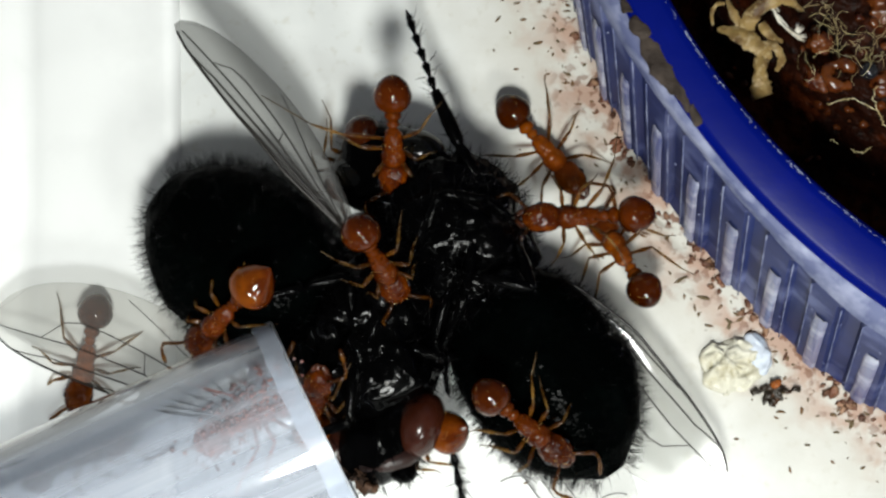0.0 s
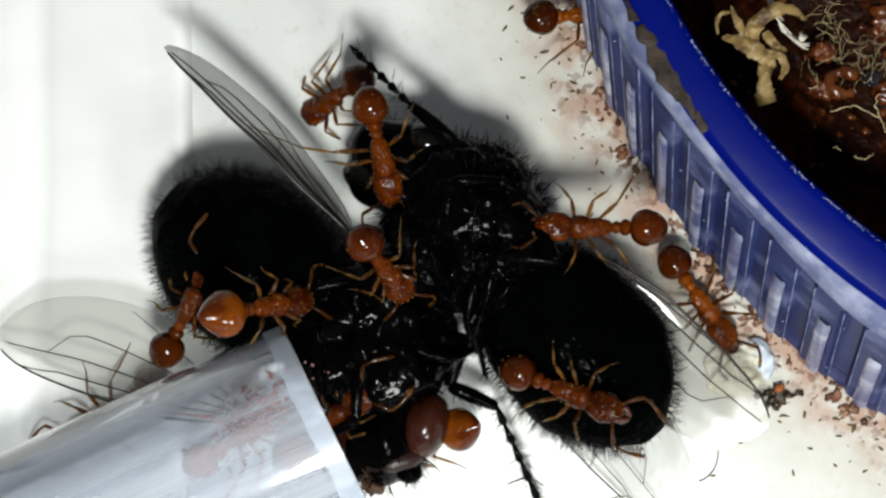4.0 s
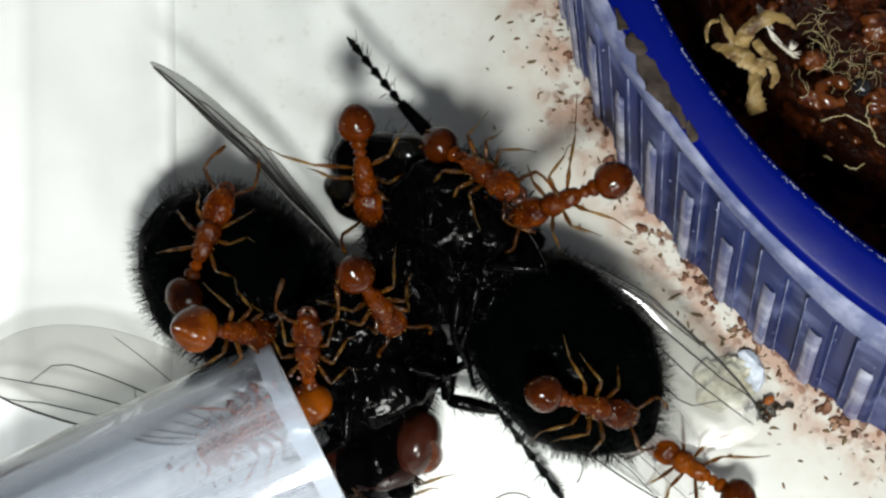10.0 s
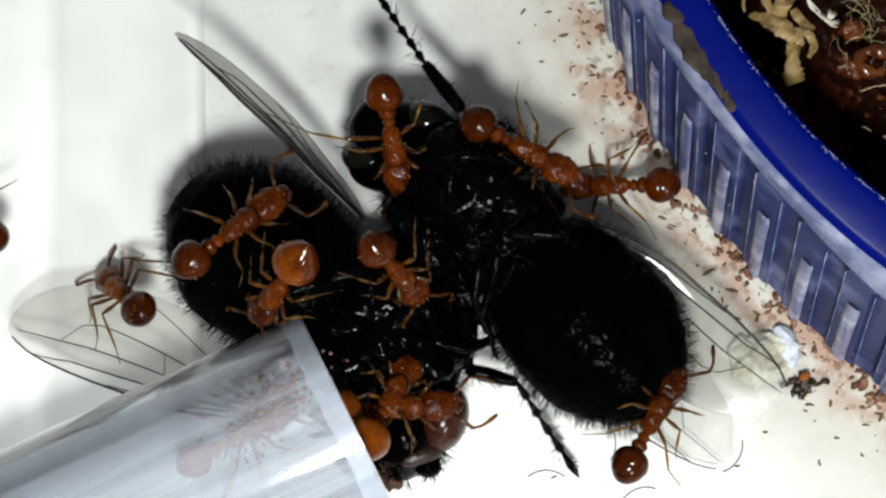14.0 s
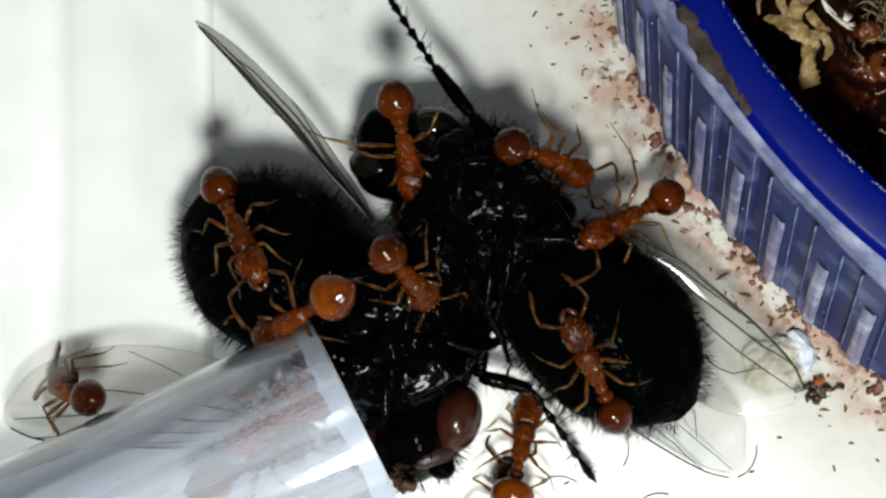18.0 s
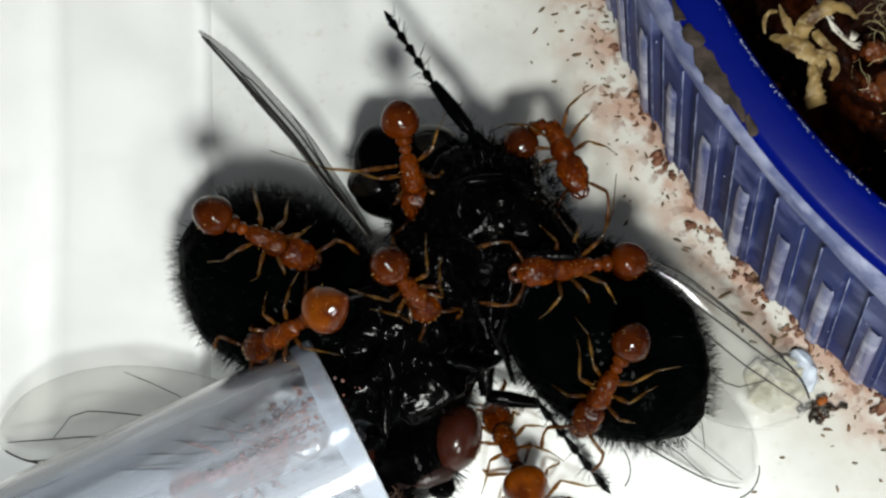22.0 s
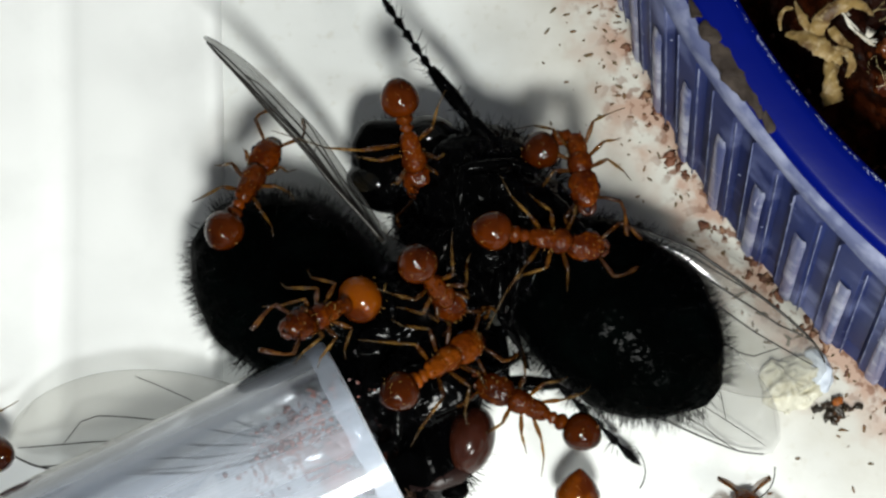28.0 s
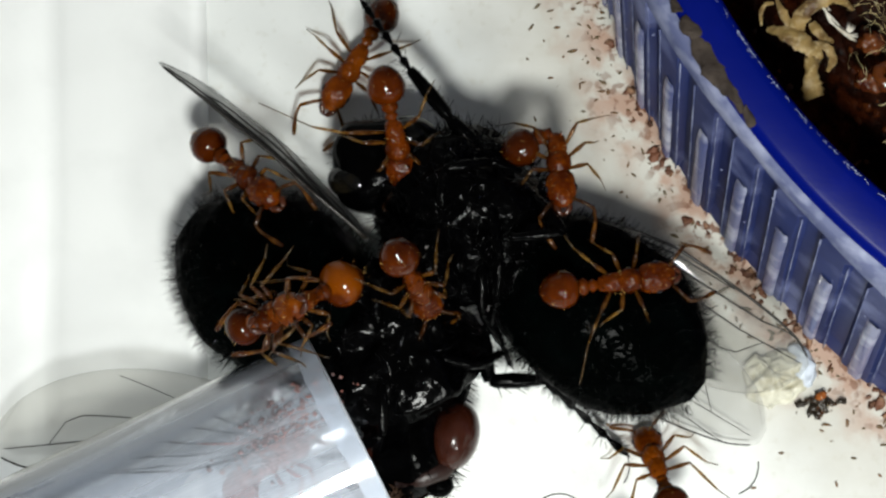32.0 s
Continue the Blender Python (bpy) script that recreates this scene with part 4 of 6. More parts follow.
def on_abdomen(rng, centre, radii, n):
    """Bristle roots on the flanks, the tip and, thinly, the back of an abdomen."""
    roots = []
    xs, rs = (-1.0, -0.8, -0.6, -0.35, -0.05, 0.3, 0.6, 0.85), (0.2, 0.58, 0.8, 0.96, 1.0, 0.95, 0.8, 0.5)
    while len(roots) < n:
        x, a = rng.uniform(-1, 0.8), rng.uniform(0, 2 * math.pi)
        if math.sin(a) < -0.4 or (math.sin(a) > 0.5 and rng.random() > 0.16):
            continue
        r = 0.985 * float(np.interp(x, xs, rs))
        out = Vector((min(0.0, x) * 1.1 - 0.15, math.cos(a), math.sin(a))).normalized()
        roots.append((Vector((centre[0] + x * radii[0], centre[1] + math.cos(a) * r * radii[1], centre[2] + math.sin(a) * r * radii[2])), out))
    return roots


def folded_legs(parent, rng, spots, thick=0.2):
    for n, pts in enumerate(spots):
        base = Vector(pts[0])
        fly_leg(parent, [Vector(p) - base for p in pts], thick, 40 + n + rng.randrange(100), "black bristly leg folded over the body", at=base, tarsus=n % 2 == 0)


def build_fly_a():
    rng = random.Random(5)
    fly = empty("dead_fly", "dead bristly black fly lying across the tray with ants on it", "fly", "dead flies")
    head_c, head_r = (5.15, 0.65, 2.1), (1.8, 1.6, 1.6)
    thx_c, thx_r = (2.0, 0.35, 2.7), (2.95, 2.75, 2.5)
    abd_c, abd_r = (-3.55, 0.3, 2.5), (4.15, 2.85, 2.2)
    bm = bmesh.new()
    blob(bm, head_c, head_r, (0, 0, -140), seg=48, rings=32, wobble=0.06, square=0.6)
    head = part("head", bm, BLACK, fly)
    bm = bmesh.new()
    blob(bm, (5.1, -0.55, 2.85), (1.0, 0.72, 0.9), (0, 0, 40), seg=32, rings=22)
    part("eye", bm, EYE_DARK, head, "glossy dark eye")
    bm = bmesh.new()
    blob(bm, (5.5, 1.7, 2.7), (1.05, 0.7, 0.95), (0, 0, 25), seg=32, rings=22)
    part("eye", bm, EYE_DARK, head, "glossy dark eye")
    hairs("bristles", rng, head, on_ellipsoid(rng, head_c, head_r, 190), 0.42, 0.018)
    bm = bmesh.new()
    blob(bm, thx_c, thx_r, seg=90, rings=60, wobble=0.2, seed=2)
    roughen(bm, 0.16, 1.6)
    thorax = part("thorax", bm, BLACK, fly, "black bristly thorax")
    hairs("bristles", rng, thorax, on_ellipsoid(rng, thx_c, (2.95, 2.75, 2.55), 900, -0.1), 0.7, 0.02)
    hairs("stout_bristles", rng, thorax, lean(rng, on_ellipsoid(rng, thx_c, (3.0, 2.8, 2.6), 280, 0.0)), 0.85, 0.03)
    abdomen = part("abdomen", abdomen_mesh(abd_c, abd_r, 0.2), SHINE, fly, "smooth black abdomen in overlapping plates")
    hairs("bristles", rng, abdomen, on_abdomen(rng, abd_c, abd_r, 2300), 0.58, 0.011)
    w = wing("wing", fly, 9.2, 3.4, "silvery fluted wing spread on the floor", SILVERY, 1.8, 1.8)
    w.matrix_basis = pose(-1.2 * MM, -2.0 * MM, 2.7 * MM, 8, 6, 183.5)
    low = wing("wing", fly, 10.1, 3.3, "clear veined wing spread on the floor", LOW_WING, 1.3)
    folded_legs(fly, rng, (
        ((0.6, 1.3, 4.6), (-0.4, 2.6, 4.4), (-1.5, 3.0, 3.2), (-2.2, 3.4, 2.2)),
        ((1.6, -0.4, 5.0), (0.2, 0.9, 5.3), (-0.6, 2.2, 4.7), (-1.0, 3.1, 3.4)),
        ((0.6, -1.4, 4.6), (-0.9, -1.0, 5.5), (0.4, 0.2, 5.4), (1.3, 0.9, 5.2)),
        ((2.6, 0.9, 4.8), (3.4, -0.3, 5.1), (2.4, -1.4, 4.8), (1.4, -1.8, 4.4)),
    ))
    front = fly_leg(fly, [(0, 0, 0), (1.5, 0.1, 0.3), (3.6, 0.15, 0.2), (6.2, 0.0, -0.2)], 0.27, 70, "long black front leg stretched out", at=(2.84, -1.53, 3.5))
    hind = fly_leg(fly, [(0, 0, 0), (-1.25, 1.45, -0.2), (-2.8, 0.5, -0.45), (-6.5, 1.25, -2.0)], 0.29, 71, "long black hind leg bent at the knee", at=(-0.6, 3.0, 2.6))
    return fly, front, hind, abdomen, low


def build_fly_b():
    rng = random.Random(8)
    fly = empty("dead_fly", "dead bristly black fly with red-brown eyes half under the tube", "fly", "dead flies")
    head_c, head_r = (-0.85, -1.2, 2.2), (1.5, 1.9, 1.75)
    thx_c, thx_r = (-3.4, 1.1, 2.5), (2.95, 2.85, 2.35)
    abd_c, abd_r = (-8.2, 0.65, 2.6), (3.8, 2.95, 2.45)
    bm = bmesh.new()
    blob(bm, head_c, head_r, seg=30, rings=20, wobble=0.1, seed=5)
    head = part("head", bm, BLACK, fly)
    for n, (c, turn) in enumerate((((-0.05, 0.0, 2.85), (0, 0, 20)), ((-1.75, -2.5, 2.0), (0, 0, 20)))):
        bm = bmesh.new()
        blob(bm, c, (0.85, 1.2, 1.2), turn, seg=28, rings=18)
        part("eye", bm, EYE_RED, head, "red-brown compound eye")
    bm = bmesh.new()
    for x, y, r in ((-0.4, -2.2, 0.5), (-0.2, -2.8, 0.4), (-0.9, -2.6, 0.5), (-0.5, -1.3, 0.5)):
        blob(bm, (x, y, 3.1 if y > -2 else 2.6), (r, r * 0.8, 0.5), seg=14, rings=10, wobble=0.5, seed=y)
    part("mouthparts", bm, MOUTH, head, "brown mouthparts")
    bm = bmesh.new()
    limb(bm, [(0.5, -0.55, 2.95), (0.25, -1.1, 3.3), (-0.15, -1.65, 3.5), (-0.75, -2.3, 3.3)], [0.2, 0.36, 0.36, 0.2], 12)
    roughen(bm, 0.06, 3)
    part("cheek", bm, CHEEK, head, "red-brown band across the cheek")
    bm = bmesh.new()
    blob(bm, (0.5, -1.6, 2.9), (0.48, 0.42, 0.45), (0, 0, 30), seg=24, rings=16)
    snout = part("snout", bm, BLACK, head, "glossy black snout")
    hairs("whiskers", rng, snout, on_ellipsoid(rng, (0.5, -1.6, 2.9), (0.48, 0.42, 0.45), 60, -0.6), 0.42, 0.013)
    hairs("face_hairs", rng, head, lean(rng, on_ellipsoid(rng, (-0.75, -2.45, 2.8), (0.6, 0.5, 0.5), 70, -0.1)), 0.5, 0.018, MOUTH)
    hairs("bristles", rng, head, on_ellipsoid(rng, head_c, (1.6, 2.0, 1.8), 170, -0.2), 0.55)
    bm = bmesh.new()
    blob(bm, thx_c, thx_r, seg=90, rings=60, wobble=0.2, seed=7)
    roughen(bm, 0.24, 1.15)
    thorax = part("thorax", bm, GLOSS, fly, "black thorax in glossy lumps with bristles")
    hairs("bristles", rng, thorax, on_ellipsoid(rng, thx_c, (2.95, 2.85, 2.4), 520, -0.1), 0.6, 0.018)
    hairs("stout_bristles", rng, thorax, lean(rng, on_ellipsoid(rng, thx_c, (3.0, 2.9, 2.45), 130, 0.0)), 0.8, 0.028)
    abdomen = part("abdomen", abdomen_mesh(abd_c, abd_r, 0.3), SHINE, fly, "round smooth black abdomen in overlapping plates")
    hairs("bristles", rng, abdomen, on_abdomen(rng, abd_c, abd_r, 2300), 0.58, 0.011)
    up = wing("wing", fly, 9.0, 1.7, "smoky veined wing raised into the air", SMOKY, 2.0)
    side = wing("wing", fly, 10.2, 3.4, "hazy veined wing spread flat over the floor", VEILED, 1.5)
    side.matrix_basis = pose(-4.5 * MM, -3.4 * MM, 2.1 * MM, -4, 3, 199)
    folded_legs(fly, rng, (
        ((-3.0, 0.2, 4.6), (-2.0, -1.2, 4.6), (-2.6, -2.4, 3.6), (-3.2, -3.2, 2.4)),
        ((-4.2, 1.6, 4.5), (-5.0, 2.6, 4.6), (-5.9, 1.4, 4.8), (-6.6, 0.4, 5.0)),
        ((-2.2, 1.8, 4.2), (-0.8, 2.4, 3.9), (-0.3, 3.2, 2.2), (0.3, 3.8, 0.6)),
    ))
    return fly, up, side, abdomen


FLY_A, FLY_A_FRONT, FLY_A_HIND, FLY_A_ABDOMEN, FLY_A_LOW = build_fly_a()
FLY_B, FLY_B_WING, FLY_B_SIDE, FLY_B_ABDOMEN = build_fly_b()

# ---- ants ----
# feet of the six legs, in millimetres: root, knee, ankle, tip, for three stances
STANCES = {
    "walking": (((0.95, 0.22, -0.12), (1.25, 1.0, 0.35), (1.75, 1.55, -0.45), (2.15, 1.85, -0.72)), ((0.6, 0.24, -0.12), (0.55, 1.15, 0.4), (0.35, 1.85, -0.45), (0.3, 2.3, -0.72)), ((0.22, 0.22, -0.12), (-0.35, 1.05, 0.4), (-1.05, 1.75, -0.4), (-1.5, 2.15, -0.72))),
    "clinging": (((0.95, 0.22, -0.12), (1.45, 0.75, 0.3), (1.9, 0.95, -0.45), (2.2, 1.2, -0.72)), ((0.6, 0.24, -0.12), (0.75, 0.95, 0.3), (0.95, 1.45, -0.5), (1.0, 1.75, -0.72)), ((0.22, 0.22, -0.12), (-0.3, 0.85, 0.3), (-0.55, 1.45, -0.45), (-0.8, 1.8, -0.72))),
    "braced": (((0.95, 0.22, -0.12), (1.0, 1.05, 0.4), (1.3, 1.65, -0.3), (1.55, 1.9, -0.72)), ((0.6, 0.24, -0.12), (0.2, 1.05, 0.35), (-0.2, 1.5, -0.4), (-0.45, 1.8, -0.72)), ((0.22, 0.22, -0.12), (-0.55, 0.8, 0.45), (-1.1, 1.5, -0.2), (-1.45, 2.3, -0.6))),
}


def build_ant(stance, gaster_mat, label, long=1.28, wide=0.63, full=0.46, early=0.82, reach=None, body=None):
    """A red ant along +x, 4.6 mm long; its feet stand 0.72 mm below its origin."""
    rng = random.Random(len(stance) * 7)
    skin = body or ANT_RED
    thigh, shin, foot = (ANT_TUBE_LIT,) * 3 if body is ANT_TUBE_LIT else (ANT_LEG, ANT_SHIN, ANT_FOOT)
    ant = empty("ant", label, "ant", "ants on the flies")
    bm = bmesh.new()
    blob(bm, (1.66, 0, -0.02), (0.66, 0.5, 0.4), seg=56, rings=40, square=0.84, taper=0.12)
    roughen(bm, 0.03, 5.5)
    head = part("head", bm, skin, ant, "rough red-brown head")
    for s in (1, -1):
        bm = bmesh.new()
        blob(bm, (1.7, 0.475 * s, 0.08), (0.12, 0.06, 0.11), seg=12, rings=8)
        part("eye", bm, DROP, head, "black eye")
        bm = bmesh.new()
        limb(bm, [(2.15, 0.2 * s, -0.08), (2.34, 0.2 * s, -0.12), (2.48, 0.09 * s, -0.14), (2.54, 0.0, -0.15)], [0.13, 0.12, 0.09, 0.03], 10)
        part("mandible", bm, ANT_DARK, head, "dark toothed jaw")
        bm = bmesh.new()
        limb(bm, [(0, 0, 0), (0.25, 0.35 * s, 0.12), (0.55, 0.72 * s, 0.12)], [0.05, 0.065, 0.07], 7)
        feeler = part("antenna", bm, ANT_LEG, ant, "bent yellow-brown antenna", at=(2.05, 0.2 * s, 0.12))
        bm = bmesh.new()
        joints = [(0.55, 0.72 * s, 0.12), (0.85, 0.72 * s, 0.05), (1.1, 0.66 * s, -0.06), (1.32, 0.58 * s, -0.18), (1.55, 0.5 * s, -0.3)]
        limb(bm, joints, [0.05, 0.05, 0.06, 0.085, 0.06], 7)
        part("antenna_club", bm, ANT_LEG, feeler)
    bm = bmesh.new()
    blob(bm, (0.8, 0, 0.04), (0.5, 0.41, 0.38), seg=52, rings=36)
    blob(bm, (0.28, 0, 0.03), (0.56, 0.32, 0.32), seg=52, rings=36, square=0.88)
    roughen(bm, 0.03, 5.5)
    limb(bm, [(1.05, 0, 0.0), (1.3, 0, 0.0)], [0.26, 0.24], 14)
    for s in (1, -1):
        limb(bm, [(-0.02, 0.13 * s, 0.16), (-0.2, 0.17 * s, 0.36)], [0.07, 0.015], 6)
        for x in (0.95, 0.6, 0.22):
            blob(bm, (x, 0.2 * s, -0.18), (0.13, 0.13, 0.16), seg=10, rings=8)
    thorax = part("thorax", bm, skin, ant, "rough ridged red-brown thorax")
    bm = bmesh.new()
    limb(bm, [(-0.1, 0, -0.08), (-0.28, 0, -0.05), (-0.42, 0, 0.06), (-0.54, 0, -0.04)], [0.15, 0.15, 0.23, 0.16], 14)
    part("petiole", bm, skin, ant)
    bm = bmesh.new()
    blob(bm, (-0.72, 0, 0.0), (0.22, 0.29, 0.26), seg=22, rings=16)
    limb(bm, [(-0.5, 0, -0.02), (-0.95, 0, 0.0)], [0.15, 0.2], 12)
    part("postpetiole", bm, skin, ant)
    bm = bmesh.new()
    rings, m, n = [], 30, 40
    for i in range(n + 1):
        u = i / n
        x = -0.86 - long * u
        r = wide * (math.sin(math.pi * min(1, u ** early)) ** full if 0 < u < 1 else 0.02)
        if u > 0.52:
            r *= 0.97
        if u > 0.8:
            r *= 0.97
        rings.append([bm.verts.new((x, r * math.cos(2 * math.pi * k / m), 0.02 + 0.95 * r * math.sin(2 * math.pi * k / m))) for k in range(m)])
    for a, b in zip(rings, rings[1:]):
        for k in range(m):
            bm.faces.new((a[k], a[(k + 1) % m], b[(k + 1) % m], b[k]))
    gaster = part("gaster", bm, gaster_mat, ant, "smooth glossy gaster")
    hairs("body_hairs", rng, gaster, on_ellipsoid(rng, (-0.86 - long / 2, 0, 0.02), (long * 0.48, wide * 0.94, wide * 0.9), 26, 0.15), 0.11, 0.007, ANT_HAIR)
    hairs("body_hairs", rng, head, on_ellipsoid(rng, (1.68, 0, 0), (0.64, 0.48, 0.4), 26, 0.1), 0.1, 0.007, ANT_HAIR)
    hairs("body_hairs", rng, thorax, on_ellipsoid(rng, (0.6, 0, 0.04), (0.75, 0.37, 0.36), 28, 0.1), 0.1, 0.008, ANT_HAIR)
    for n, usual in enumerate(STANCES[stance]):
        for s in (1, -1):
            path = (reach or {}).get((n, s), usual)
            span = 0.9 if path is not usual or stance == "walking" else 0.8
            root = Vector((path[0][0], path[0][1] * s, path[0][2]))
            pts = [Vector(((p[0] - root.x) * span, (p[1] * s - root.y) * span, p[2] - root.z)) for p in path]
            if s < 0:
                pts = [p + Vector((rng.gauss(0, 0.12), 0, 0)) * (k > 0) for k, p in enumerate(pts)]
            bm = bmesh.new()
            a, b, c, d = pts
            limb(bm, [a, a.lerp(b, 0.25), a.lerp(b, 0.65), b], [0.045, 0.058, 0.084, 0.045], 9)
            leg = part("leg", bm, thigh, ant, "jointed yellow-brown leg", at=root)
            bm = bmesh.new()
            limb(bm, [b, b.lerp(c, 0.5), c], [0.034, 0.058, 0.033], 8)
            part("tibia", bm, shin, leg)
            bm = bmesh.new()
            limb(bm, [c, c.lerp(d, 0.5), d], [0.026, 0.02, 0.015], 6)
            part("tarsus", bm, foot, leg)
    return ant


# legs stretched far out: which leg, which side, and its joints
GRIP_WING = {(2, -1): ((0.22, 0.22, -0.12), (-0.2, 1.7, 0.5), (-0.9, 2.8, 0.45), (-2.1, 4.4, 0.7)), (2, 1): ((0.22, 0.22, -0.12), (-0.45, 0.95, 0.45), (-1.15, 1.35, 0.4), (-1.5, 1.75, 0.1)), (1, -1): ((0.6, 0.24, -0.12), (0.35, 1.15, 0.4), (0.1, 1.75, -0.2), (0.35, 2.1, -0.6))}
REACH_BACK = {(2, -1): ((0.22, 0.22, -0.12), (-0.5, 0.9, 0.5), (-0.95, 1.9, 0.3), (-1.5, 3.3, -0.3))}
ANT_KINDS = {
    "h": build_ant("clinging", ANT_GASTER, "red-brown ant gripping a raised wing with one stretched leg", reach=GRIP_WING),
    "r": build_ant("braced", ANT_GASTER, "red-brown ant tugging at a fly with one leg stretched back", reach=REACH_BACK),
    "w": build_ant("walking", ANT_GASTER, "ant with a dark glossy gaster walking about, coloured brighter for floor light", body=ANT_FLOOR_LIT),
    "c": build_ant("clinging", ANT_GASTER, "red-brown ant with a dark glossy gaster clinging to a fly"),
    "b": build_ant("braced", ANT_GASTER, "red-brown ant with a dark glossy gaster braced against a fly"),
    "t": build_ant("walking", ANT_TUBE_LIT, "red ant creeping inside the clear tube, paled for scattered light", body=ANT_TUBE_LIT),
    "a": build_ant("clinging", ANT_AMBER, "red-brown ant with a swollen amber gaster biting a fly", 1.75, 0.77, 0.8, 0.68),
}


